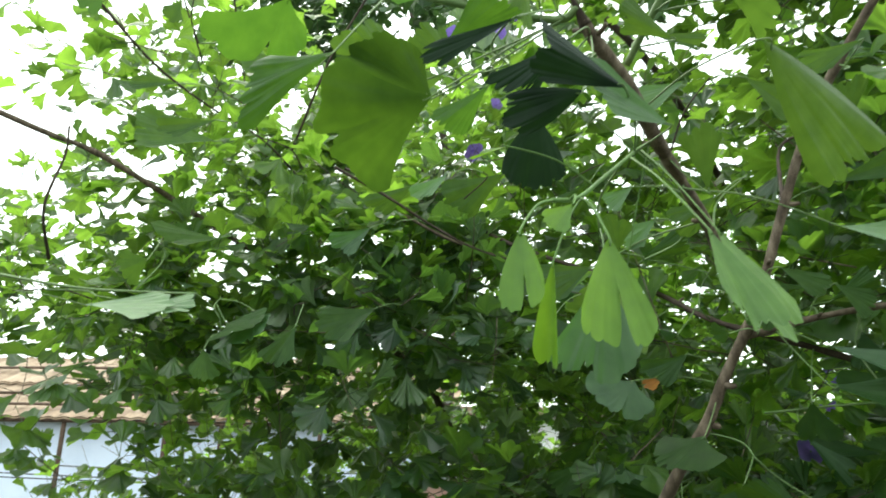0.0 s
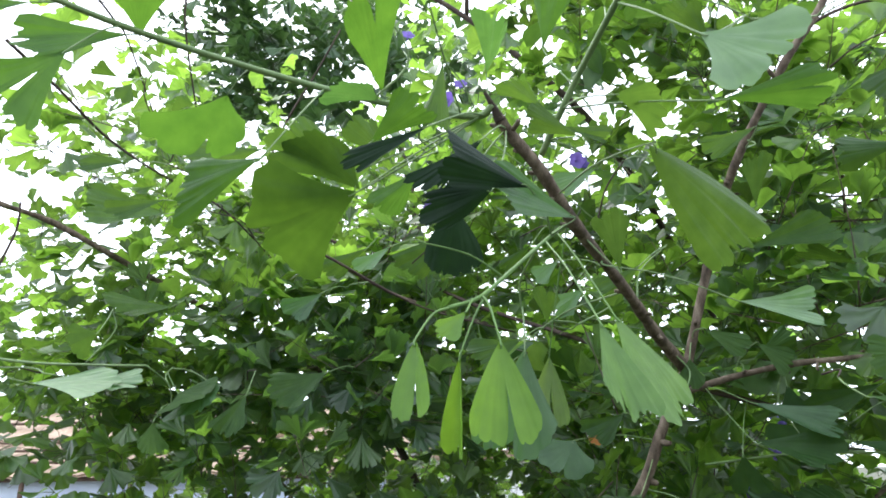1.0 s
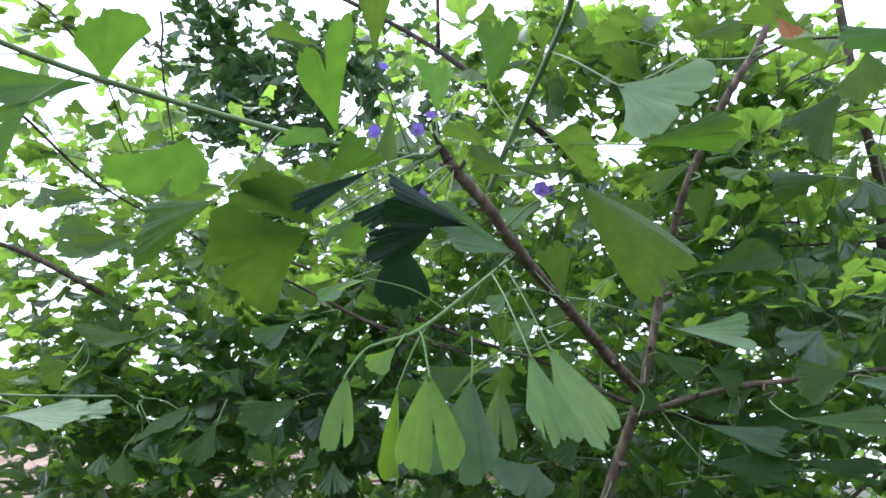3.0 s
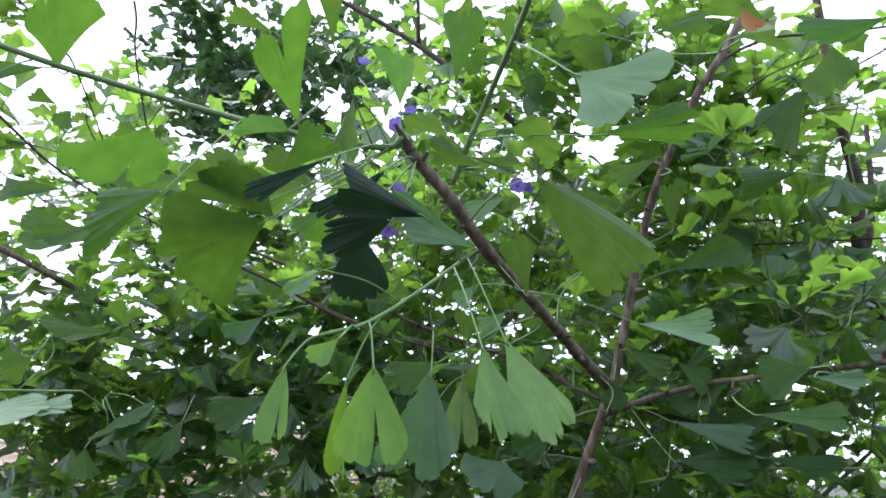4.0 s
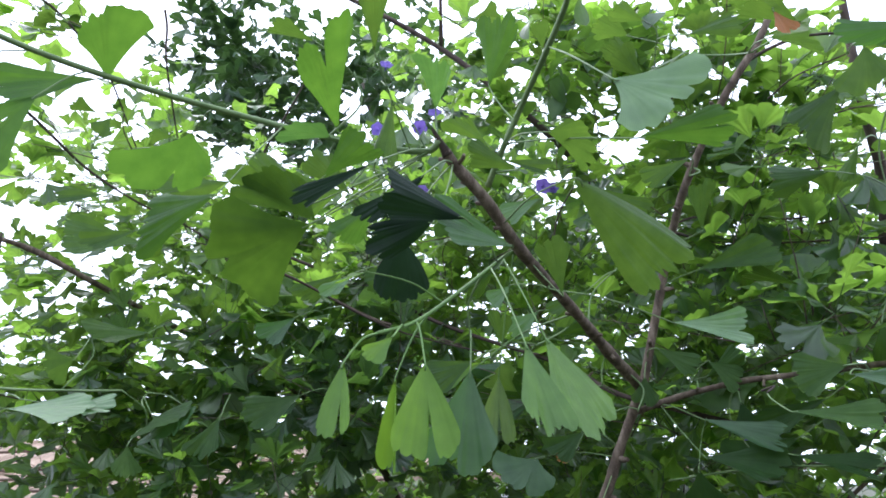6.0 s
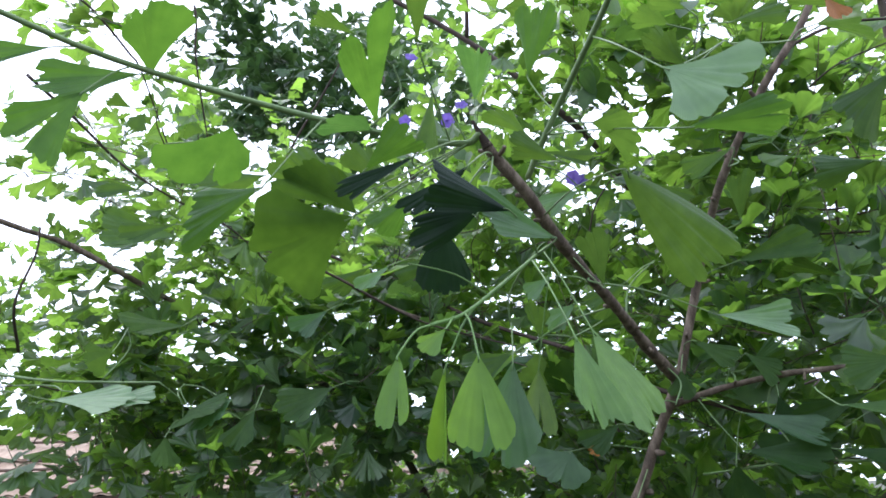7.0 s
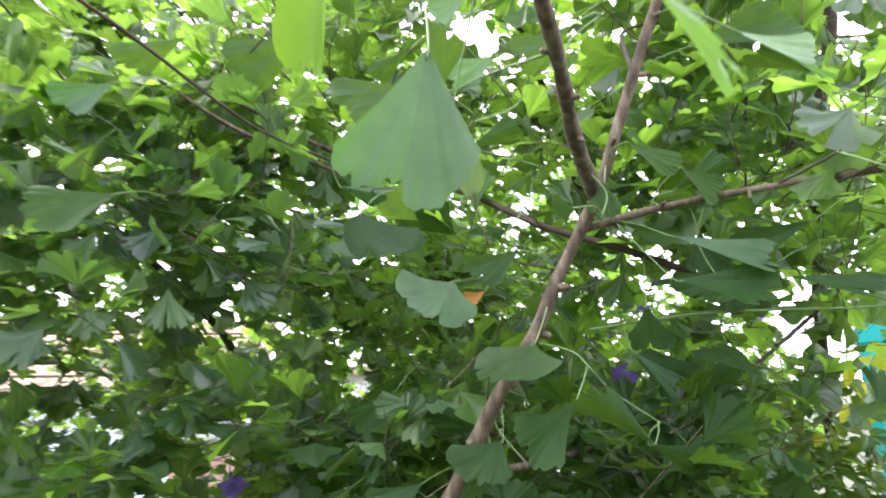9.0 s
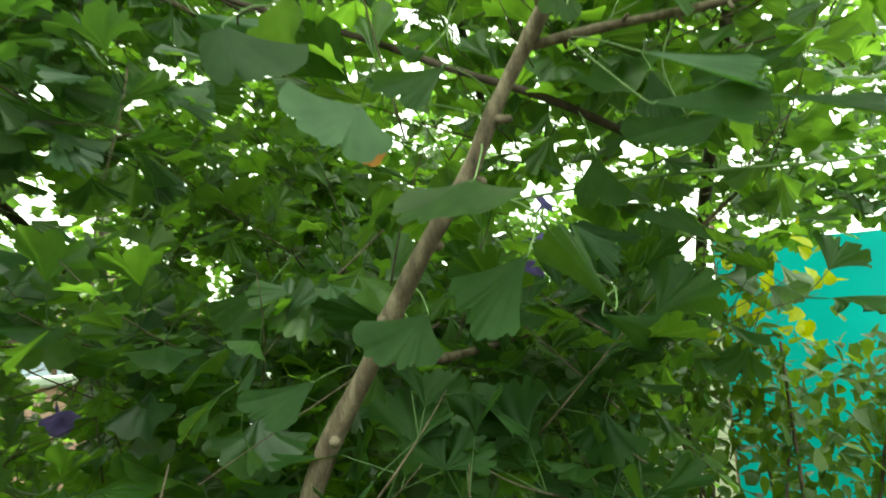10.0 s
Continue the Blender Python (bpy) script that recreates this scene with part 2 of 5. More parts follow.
def tube(name, points, r0, r1, mat, parent=None, sides=8, steps=6, knots=0.0, label=""):
    line = smooth_line(points, steps)
    if name in ("branch", "shoot", "twig") or name == "trunk" and points[0][2] == 0.0:
        wood.extend(line)
    v, f = tube_data(line, r0, r1, sides, knots)
    return mesh_object(name, v, f, mat, parent, label=label)


def frame_of(base, axis, normal):
    y = Vector(axis).normalized()
    z = Vector(normal)
    z = (z - y * z.dot(y)).normalized()
    x = y.cross(z)
    m = Matrix((x, y, z)).transposed().to_4x4()
    m.translation = Vector(base)
    return m


leaf_count = [0]


def blade_data(left, mid, right, cleft=0.2, seed=0, neck=0.45, ragged=1.0, notch=0.0, na=72, nr=14):
    """A ginkgo blade from its base at the origin to its two outer corners and the middle of its outer edge.

    The flanks are hollow, the outer edge is lobed, with a cleft near the middle."""
    r = random.Random(seed)
    ph = [r.uniform(0, 6.28) for _ in range(5)]
    lean = r.uniform(-0.16, 0.16)
    slit = 0.055 + 0.05 * cleft
    lobes = r.uniform(2.4, 3.8)
    cuts = [(r.uniform(-0.85, 0.85), ragged * r.uniform(0.02, 0.10) + notch * r.uniform(0.3, 1.0), r.uniform(0.025, 0.06)) for _ in range(5)]
    dirs = [q.normalized() for q in (left, mid, right)]
    lens = [q.length for q in (left, mid, right)]
    size = sum(lens) / 3
    wide = min(1.0, 1.1 * left.angle(right))
    up = left.cross(right).normalized()
    verts, uvs, faces = [], [], []
    for i in range(na + 1):
        u = 2 * i / na - 1
        w = (u * (u - 1) / 2, 1 - u * u, u * (u + 1) / 2)
        d = sum((q * k for q, k in zip(dirs, w)), Vector()).normalized()
        reach = sum(q * k for q, k in zip(lens, w))
        edge = 1 + ragged * (0.030 * math.sin(4.3 * u + ph[0]) + 0.011 * math.sin(19 * u + ph[1]) + 0.006 * math.sin(43 * u + ph[2]))
        edge -= ragged * 0.07 * (1 - abs(math.sin(lobes * u + ph[3])) ** 0.5)
        edge *= 1 - cleft * math.exp(-abs((u - lean) / slit) ** 1.6)
        for cu, cd, cw in cuts:
            edge *= 1 - cd * math.exp(-abs((u - cu) / cw) ** 1.5)
        far = max(0.0, (abs(u) - 0.72) / 0.28)
        edge *= 1 - 0.13 * far * far
        tip = d * reach * edge
        lead = (dirs[1] * neck + d * (1 - neck)) * reach * 0.5
        for j in range(nr + 1):
            v = (j / nr) ** 0.85 * (1.0 if j else 0.0) + (0.012 if j == 0 else 0.0)
            q = lead * (2 * v * (1 - v)) + tip * (v * v)
            k = v * v * size * wide
            lift = 0.030 * math.sin(3.6 * u + ph[4]) + 0.008 * math.sin(9.5 * u + ph[0]) + 0.08 * noise.noise(Vector((1.7 * u + ph[1], 1.5 * v, ph[2]))) + 0.0045 * math.sin(24 * u + ph[3]) + 0.002 * math.sin(37 * u + ph[1])
            verts.append(q + up * (k * lift * ragged))
            uvs.append((u * 0.5 + 0.5, v))
    h = nr + 1
    for i in range(na):
        for j in range(nr):
            faces.append((i * h + j, (i + 1) * h + j, (i + 1) * h + j + 1, i * h + j + 1))
    return verts, faces, uvs


LEAF_LABELS = {YOUNG: "bright yellow-green young leaf", FRINGED: "pale young leaf with a deeply cut edge", OLIVE: "folded olive-green young leaf", DARK: "leaf with shadow in its dark blue-green colour", PALE: "pale grey-green leaf", DUSK: "matt grey-green leaf", DEEP: "leaf with shade in its deep green colour", BACKLIT: "leaf with backlight in its bright green colour", ORANGE: "withered orange leaf"}


def leaf_at(base, left, right, cleft, curl, stalk, mat, reach=1.06, neck=0.28):
    """A near ginkgo leaf between its two outer corners, with its stalk from the twig."""
    base, left, right, stalk = (Vector(q) for q in (base, left, right, stalk))
    near = min(wood, key=lambda q: (q - stalk).length)
    gap = (near - stalk).length
    if gap < 0.06 and (near - base).length < 0.2:
        stalk = near
    elif mat is not ORANGE:
        # a thin twig carries the leaf out from the wood
        end = near if gap < 0.12 else stalk + (near - stalk).normalized() * 0.05 + Vector((0, 0.11, 0.01))
        mid = stalk.lerp(end, 0.45) + Vector((0.02 * math.sin(90 * stalk.x), 0.01, 0.06 * min(gap, 0.3)))
        tube("twig", [stalk - (end - stalk).normalized() * 0.004, mid, end], 0.0009, 0.0014, BARK_DARK if gap > 0.12 else SHOOT, ginkgo, sides=6, steps=5)
    a, b = left - base, right - base
    n = a.cross(b)
    if n.z < 0:
        n, a, b = -n, b, a
    n.normalize()
    size = 0.5 * (a.length + b.length)
    axis = (a.normalized() + b.normalized()).normalized()
    # a blade folded almost shut still shows some of its width
    if a.angle(b) < 0.55 and mat not in (YOUNG, OLIVE, DARK, FRINGED):
        out = (b.normalized() - a.normalized()).normalized()
        a, b = a - out * size * 0.12, b + out * size * 0.12
    mid = axis * size * reach - n * size * (0.05 + 0.30 * curl)
    leaf_count[0] += 1
    k = leaf_count[0]
    inv = frame_of((0, 0, 0), axis, n).inverted()
    v, f, uv = blade_data(inv @ a, inv @ mid, inv @ b, cleft, k, neck, {DARK: 1.25, YOUNG: 0.5}.get(mat, 1.0), 0.05 if mat is FRINGED else 0.0)
    m = frame_of(base, axis, n)
    ob = mesh_object("leaf", v, f, mat, ginkgo, uv, label=LEAF_LABELS.get(mat, ""))
    ob.matrix_local = m
    sag = (base + stalk) / 2 + Vector((0, 0, 0.004)) * min(1.0, (base - stalk).length / 0.08) - axis * 0.005
    v, f = tube_data(smooth_line([stalk, sag, base, base + axis * size * 0.10], 5), 0.0010, 0.0006, 6)
    inv = m.inverted()
    mesh_object("stalk", [inv @ q for q in v], f, YOUNG_SHOOT if mat in (YOUNG, FRINGED, OLIVE) else SHOOT, ob)


# ---- ground ----
def build_ground():
    n = 60
    xs = np.sign(np.linspace(-1, 1, n + 1)) * np.abs(np.linspace(-1, 1, n + 1)) ** 3 * 600
    verts = [(x, y + 3, 0.05 * noise.noise(Vector((x * 0.7, y * 0.7, 0))) if abs(x) < 30 and abs(y) < 30 else 0.0) for y in xs for x in xs]
    w = n + 1
    faces = [(j * w + i, j * w + i + 1, (j + 1) * w + i + 1, (j + 1) * w + i) for j in range(n) for i in range(n)]
    tagged(mesh_object("ground", verts, faces, SOIL), label="dark earth with low green weeds under the trees", category="ground", kind="structure")


build_ground()


# ---- buildings behind the hedge ----
def box(bm, lo, hi):
    c = [(a + b) / 2 for a, b in zip(lo, hi)]
    s = [b - a for a, b in zip(lo, hi)]
    bmesh.ops.create_cube(bm, size=1.0, matrix=Matrix.Translation(c) @ Matrix.Diagonal((*s, 1)))


def boxed(name, lo, hi, mat, parent, label="", bevel=0.01):
    bm = bmesh.new()
    box(bm, lo, hi)
    bmesh.ops.bevel(bm, geom=bm.edges[:], offset=bevel, segments=2, affect="EDGES")
    return part(name, bm, mat, parent, label)


def build_shed():
    shed = empty("shed", (-4.5, 9.6, 0), label="low shed with pale blue walls and a tan sheet roof", category="shed")
    inv = Matrix.Translation((4.5, -9.6, 0))

    def rel(p):
        return tuple(inv @ Vector(p))
    boxed("wall", rel((-9.5, 9.25, 0)), rel((-0.6, 9.40, 1.82)), BLUE_WALL, shed)
    boxed("wall", rel((-9.5, 12.0, 0)), rel((-0.6, 12.15, 2.55)), BLUE_WALL, shed)
    boxed("wall", rel((-9.5, 9.402, 0)), rel((-9.36, 11.998, 1.82)), BLUE_WALL, shed)
    boxed("wall", rel((-0.74, 9.402, 0)), rel((-0.6, 11.998, 1.82)), BLUE_WALL, shed)
    # two courses of sheets, each sheet a wavy plate lying on the poles
    rng = random.Random(4)
    for course in range(2):
        y0, z0 = 8.86 + course * 1.20, 1.70 + course * 0.55
        for k in range(11):
            x0 = -9.8 + k * 0.86
            verts, faces = [], []
            tilt = rng.uniform(-0.02, 0.02)
            for j in range(5):
                for i in range(19):
                    x = x0 + i * 0.90 / 18
                    y = y0 + j * 1.34 / 4
                    z = z0 + j * 0.55 / 4 + 0.011 * math.sin(i * 1.4) + tilt * (j / 4) + 0.012 * noise.noise(Vector((x * 2, y * 2, 3)))
                    verts.append(Vector((x, y, z)))
            w = 19
            faces = [(j * w + i, j * w + i + 1, (j + 1) * w + i + 1, (j + 1) * w + i) for j in range(4) for i in range(18)]
            m = len(verts)
            verts += [v - Vector((0, 0, 0.035)) for v in verts]
            faces += [tuple(m + q for q in f[::-1]) for f in faces]
            rim = [*range(18), *(18 + w * j for j in range(4)), *(4 * w + 18 - i for i in range(18)), *(w * (4 - j) for j in range(4))]
            faces += [(rim[i - 1], rim[i], rim[i] + m, rim[i - 1] + m) for i in range(len(rim))]
            mesh_object("roof_sheet", [inv @ v for v in verts], faces, ROOF, shed, label="weathered tan corrugated roof sheet")
    for y, z in ((8.95, 1.63), (9.9, 2.02), (10.15, 2.14), (11.2, 2.58)):
        tube("pole", [rel((-9.9, y, z)), rel((-6, y, z + 0.02)), rel((-3, y, z - 0.01)), rel((-0.3, y, z + 0.01))], 0.035, 0.03, POLE, shed, knots=0.2)
    for y, z in ((9.08, 1.845), (9.52, 2.025), (10.5, 2.50)):
        tube("batten", [rel((-9.9, y, z)), rel((-6.5, y + 0.05, z + 0.03)), rel((-3, y - 0.03, z)), rel((-0.3, y + 0.04, z + 0.02))], 0.024, 0.018, POLE, shed, knots=0.25, label="dark wooden pole lying on the roof")
    for x in (-8.9, -7.4, -5.9, -4.4, -3.6, -2.2, -0.9):
        tube("post", [rel((x, 8.95, 0)), rel((x + 0.01, 8.95, 0.8)), rel((x, 8.95, 1.62))], 0.035, 0.03, POLE, shed, knots=0.15)


build_shed()


def build_walls():
    pink = empty("garden_wall", (-0.22, 3.85, 0), label="low pink limewashed garden wall with a pale coping", category="wall")
    boxed("wall", (-0.27, -0.08, 0), (0.42, 0.08, 1.32), PINK, pink)
    boxed("coping", (-0.30, -0.11, 1.322), (0.45, 0.11, 1.365), WHITE, pink, "pale plaster coping")
    white = empty("outbuilding", (2.0, 7.2, 0), label="white limewashed outbuilding half hidden by leaves", category="building")
    boxed("wall", (-2.2, 0, 0), (1.7, 0.16, 1.75), WHITE, white)
    boxed("wall", (-2.2, 2.6, 0), (1.7, 2.76, 1.9), WHITE, white)
    boxed("wall", (-2.2, 0.162, 0), (-2.04, 2.598, 1.75), WHITE, white)
    boxed("wall", (1.54, 0.162, 0), (1.7, 2.598, 1.75), WHITE, white)
    boxed("roof", (-2.4, -0.25, 1.752), (1.9, 2.95, 1.84), ROOF, white)


build_walls()


def build_light_blockers():
    """Unseen plain walls added behind and beside the viewer to block low skylight."""
    for name, lo, hi in (("blocker_south", (-5.0, -2.4, 0), (5.0, -2.2, 2.7)), ("blocker_east", (4.8, -2.19, 0), (5.0, 1.0, 2.6)), ("blocker_west", (-5.0, -2.19, 0), (-4.8, 1.0, 2.6))):
        w = boxed(name, lo, hi, GREY_BLOCKER, None)
        tagged(w, label="plain grey unseen wall added to block low skylight", category="wall", kind="structure")


build_light_blockers()


def build_sheet():
    """The turquoise sheet stretched between two posts."""
    a, b = Vector((2.58, 2.67, 0)), Vector((3.75, 0.95, 0))
    scr = empty("screen", (a + b) / 2, label="turquoise plastic sheet stretched between thin posts", category="screen")
    o = (a + b) / 2
    verts, faces = [], []
    nx, nz = 40, 18
    d = (b - a)
    nrm = Vector((d.y, -d.x, 0)).normalized()
    for j in range(nz + 1):
        for i in range(nx + 1):
            u, v = i / nx, j / nz
            p = a + d * u
            z = 0.25 + v * (1.60 - 0.06 * u - 0.04 * math.sin(math.pi * u * 2))
            w = 0.012 * math.sin(u * 23 + 2 * v) + 0.02 * noise.noise(Vector((u * 5, v * 3, 1)))
            verts.append(p + nrm * w + Vector((0, 0, z)) - o)
    w = nx + 1
    faces = [(j * w + i, j * w + i + 1, (j + 1) * w + i + 1, (j + 1) * w + i) for j in range(nz) for i in range(nx)]
    m = len(verts)
    verts += [v + nrm * 0.004 for v in verts]
    faces += [tuple(m + q for q in f[::-1]) for f in faces]
    mesh_object("sheet", verts, faces, TEAL, scr)
    for q in (a, (a + b) / 2, b):
        q = q - o - nrm * 0.05
        tube("post", [q, q + Vector((0, 0, 1)), q + Vector((0, 0, 1.95))], 0.022, 0.02, POLE, scr)


build_sheet()


def build_cables():
    for z, s in ((0.98, 0.05), (0.93, 0.03), (1.10, 0.06)):
        c = tube("cable", [(-9, 8.2, z + 0.1), (-6, 8.2, z), (-3, 8.2, z - s), (0, 8.2, z), (3, 8.2, z + 0.1)], 0.008, 0.008, WIRE)
        tagged(c, label="thin black cable strung before the shed", category="cable", group="cables before the shed")
    for x in (-9, 3):
        tagged(tube("cable_post", [(x, 8.2, 0), (x, 8.2, 0.6), (x, 8.2, 1.3)], 0.04, 0.035, POLE), label="rough wooden post carrying the cables", category="post", group="cable posts")


build_cables()

# ---- the ginkgo ----
ginkgo = empty("ginkgo_tree", (0, 0, 0), label="young ginkgo tree with fan-shaped green leaves", category="tree")

TRUNK = [(0.12, 1.36, 0.0), (0.15, 1.30, 0.40), (0.20, 1.20, 0.90), (0.27, 1.09, 1.30), (0.324, 1.045, 1.439), (0.362, 1.008, 1.530), (0.402, 0.985, 1.600), (0.430, 0.972, 1.666), (0.468, 0.932, 1.755)]
tube("trunk", TRUNK, 0.0108, 0.0076, BARK, ginkgo, sides=12, knots=0.25)
tube("branch", [(0.466, 0.935, 1.750), (0.401, 0.846, 1.788), (0.343, 0.747, 1.819), (0.268, 0.641, 1.865), (0.229, 0.595, 1.908), (0.196, 0.571, 1.941), (0.186, 0.563, 1.955)], 0.0086, 0.0058, BARK, ginkgo, sides=10, knots=0.3)
tube("branch", [(0.466, 0.938, 1.745), (0.501, 0.902, 1.874), (0.524, 0.862, 1.967), (0.540, 0.804, 2.031), (0.584, 0.729, 2.123), (0.643, 0.701, 2.208), (0.70, 0.70, 2.34), (0.74, 0.72, 2.6)], 0.0072, 0.0042, BARK, ginkgo, sides=10, knots=0.25)
tube("branch", [(0.450, 0.955, 1.715), (0.530, 0.930, 1.737), (0.600, 0.895, 1.748), (0.640, 0.840, 1.745), (0.700, 0.770, 1.742), (0.78, 0.68, 1.74), (0.9, 0.6, 1.75)], 0.0050, 0.0032, BARK, ginkgo, sides=10, knots=0.25)
tube("branch", [(-0.25, 1.46, 2.20), (-0.017, 1.435, 2.084), (0.176, 1.392, 1.972), (0.389, 1.246, 1.854), (0.474, 1.134, 1.772), (0.575, 1.094, 1.732), (0.691, 1.088, 1.695)], 0.004, 0.0055, BARK_DARK, ginkgo, sides=8, knots=0.25)
tube("branch", [(0.322, 1.046, 1.44), (0.42, 1.12, 1.435), (0.53, 1.18, 1.445), (0.65, 1.22, 1.47), (0.781, 1.201, 1.519), (1.0, 1.2, 1.66)], 0.0058, 0.0032, BARK, ginkgo, sides=8, knots=0.25)
tube("branch", [(-0.30, 1.80, 1.92), (-0.50, 1.60, 2.02), (-0.627, 1.277, 2.084), (-0.718, 1.198, 2.131), (-0.798, 1.127, 2.150), (-1.0, 1.0, 2.22)], 0.008, 0.0055, BARK, ginkgo, sides=8, knots=0.25)
tube("branch", [(0.14, 1.33, 0.2), (0.22, 1.9, 0.8), (0.104, 2.29, 1.349), (-0.011, 2.285, 1.552), (-0.095, 2.26, 1.717), (-0.22, 2.0, 1.85), (-0.30, 1.80, 1.92)], 0.015, 0.011, BARK_DARK, ginkgo, sides=8, knots=0.25)
tube("branch", [(0.85, 1.75, 2.0), (0.55, 1.45, 2.38), (0.313, 1.351, 2.601), (0.132, 1.350, 2.774), (-0.101, 1.326, 2.923), (-0.4, 1.3, 3.1)], 0.0095, 0.0055, BARK_DARK, ginkgo, sides=8, knots=0.2)
tube("branch", [(0.18, 1.35, 2.74), (0.184, 1.276, 2.858), (0.19, 1.25, 3.1)], 0.006, 0.005, BARK_DARK, ginkgo, sides=8, knots=0.2)
tube("branch", [(-0.133, 1.294, 2.055), (-0.05, 1.32, 2.01), (0.027, 1.358, 1.980), (0.2, 1.40, 1.93)], 0.003, 0.0045, BARK, ginkgo, sides=7)
tube("spur", [(0.188, 0.565, 1.951), (0.181, 0.559, 1.963), (0.172, 0.552, 1.978)], 0.0066, 0.0018, BARK_DARK, ginkgo, sides=10, knots=0.3)
tube("shoot", [(0.231, 0.597, 1.928), (0.250, 0.56, 1.960), (0.268, 0.533, 1.989), (0.301, 0.446, 2.028), (0.307, 0.407, 2.038), (0.315, 0.36, 2.05)], 0.0036, 0.0028, SHOOT, ginkgo)
tube("shoot", [(0.180, 0.558, 1.965), (0.158, 0.562, 1.956), (0.073, 0.556, 1.971), (-0.029, 0.557, 2.005), (-0.139, 0.514, 2.023), (-0.211, 0.468, 2.031), (-0.272, 0.420, 2.042), (-0.34, 0.37, 2.06)], 0.0040, 0.0030, SHOOT, ginkgo)
tube("shoot", [(0.262, 0.645, 1.868), (0.244, 0.624, 1.852), (0.192, 0.546, 1.789), (0.157, 0.456, 1.738), (0.133, 0.399, 1.715)], 0.0022, 0.0014, YOUNG_SHOOT, ginkgo, label="pale green young shoot")
tube("shoot", [(-0.75, 1.02, 1.83), (-0.579, 1.009, 1.800), (-0.45, 1.0, 1.79), (-0.36, 0.99, 1.785)], 0.0025, 0.0018, SHOOT, ginkgo)
tube("shoot", [(0.55, 1.15, 1.62), (0.671, 1.076, 1.634), (0.747, 0.998, 1.631), (0.818, 0.938, 1.627), (0.92, 0.86, 1.63)], 0.0021, 0.0015, SHOOT, ginkgo)

spur_lines = [(smooth_line(q), n, r) for q, n, r in (
    (TRUNK[3:], 5, 0.009),
    ([(0.466, 0.935, 1.750), (0.401, 0.846, 1.788), (0.343, 0.747, 1.819), (0.268, 0.641, 1.865), (0.229, 0.595, 1.908), (0.196, 0.571, 1.941), (0.186, 0.563, 1.955)], 3, 0.005),
    ([(0.466, 0.938, 1.745), (0.501, 0.902, 1.874), (0.524, 0.862, 1.967), (0.540, 0.804, 2.031), (0.584, 0.729, 2.123), (0.643, 0.701, 2.208)], 4, 0.006),
    ([(0.450, 0.955, 1.715), (0.530, 0.930, 1.737), (0.600, 0.895, 1.748), (0.640, 0.840, 1.745), (0.700, 0.770, 1.742), (0.78, 0.68, 1.74)], 4, 0.004),
    ([(-0.017, 1.435, 2.084), (0.176, 1.392, 1.972), (0.389, 1.246, 1.854), (0.474, 1.134, 1.772)], 4, 0.0045))]

# thin outer twigs
for line in (
        [(0.505, 0.90, 1.90), (0.595, 1.055, 2.059), (0.699, 1.057, 2.085), (0.819, 1.058, 2.069), (0.955, 1.028, 2.073), (1.15, 1.0, 2.09)],
        [(0.53, 0.86, 1.97), (0.701, 1.175, 2.081), (0.801, 1.136, 2.052), (0.982, 1.089, 2.036), (1.15, 1.06, 2.03)],
        [(0.905, 1.150, 2.17), (0.909, 1.177, 2.099), (0.912, 1.206, 2.012), (0.916, 1.225, 1.935), (0.93, 1.27, 1.80)],
        [(0.60, 0.725, 2.14), (0.651, 0.759, 2.207), (0.730, 0.753, 2.239), (0.827, 0.749, 2.241), (0.95, 0.74, 2.25)],
        [(-0.60, 0.76, 2.51), (-0.554, 0.817, 2.474), (-0.519, 0.860, 2.459), (-0.501, 0.965, 2.440), (-0.507, 1.034, 2.437), (-0.53, 1.25, 2.35)],
        [(-0.56, 0.80, 2.27), (-0.525, 0.884, 2.238), (-0.493, 0.996, 2.203), (-0.441, 1.102, 2.180), (-0.370, 1.260, 2.168), (-0.30, 1.5, 2.10)],
        [(-0.432, 1.06, 2.64), (-0.432, 1.081, 2.605), (-0.444, 1.117, 2.556), (-0.466, 1.222, 2.492), (-0.5, 1.4, 2.4)],
        [(-0.35, 1.35, 2.20), (-0.243, 1.220, 2.342), (-0.160, 1.171, 2.458), (-0.103, 1.129, 2.533)],
        [(-0.66, 1.05, 1.86), (-0.620, 0.964, 1.922), (-0.594, 0.954, 2.009), (-0.586, 0.940, 2.055)],
        [(-0.16, 1.02, 2.01), (-0.083, 1.086, 1.983), (0.003, 1.165, 1.947), (0.088, 1.231, 1.921), (0.251, 1.289, 1.887)]):
    tube("twig", line, 0.0030, 0.0018, BARK_DARK, ginkgo, sides=6)

# short spurs along the nearer branches
def build_spurs():
    r = random.Random(21)
    for ob, every, rad in list(spur_lines):
        for i in range(3, len(ob) - 2, every):
            d = (ob[i + 1] - ob[i]).normalized()
            side = d.cross(Vector((r.uniform(-1, 1), r.uniform(-1, 1), r.uniform(-1, 1)))).normalized()
            h = r.uniform(0.006, 0.013)
            p = ob[i]
            tube("spur", [p, p + side * (rad + h * 0.5) + d * 0.002, p + side * (rad + h) + d * 0.005], rad * 0.62, rad * 0.42, BARK, ginkgo, sides=7, steps=3, knots=0.3)


build_spurs()

# near leaves, one by one
leaf_at((0.048, 0.538, 1.865), (-0.036, 0.503, 1.889), (-0.001, 0.596, 1.791), 0.18, 0.1, (0.174, 0.561, 1.953), DEEP)
leaf_at((0.027, 0.592, 1.910), (-0.056, 0.558, 1.930), (0.002, 0.581, 1.964), 0.1, 0.15, (0.174, 0.561, 1.953), GREEN)
leaf_at((0.044, 0.578, 1.885), (-0.062, 0.572, 1.912), (0.037, 0.562, 1.926), 0.08, 0.1, (0.174, 0.561, 1.953), DEEP)
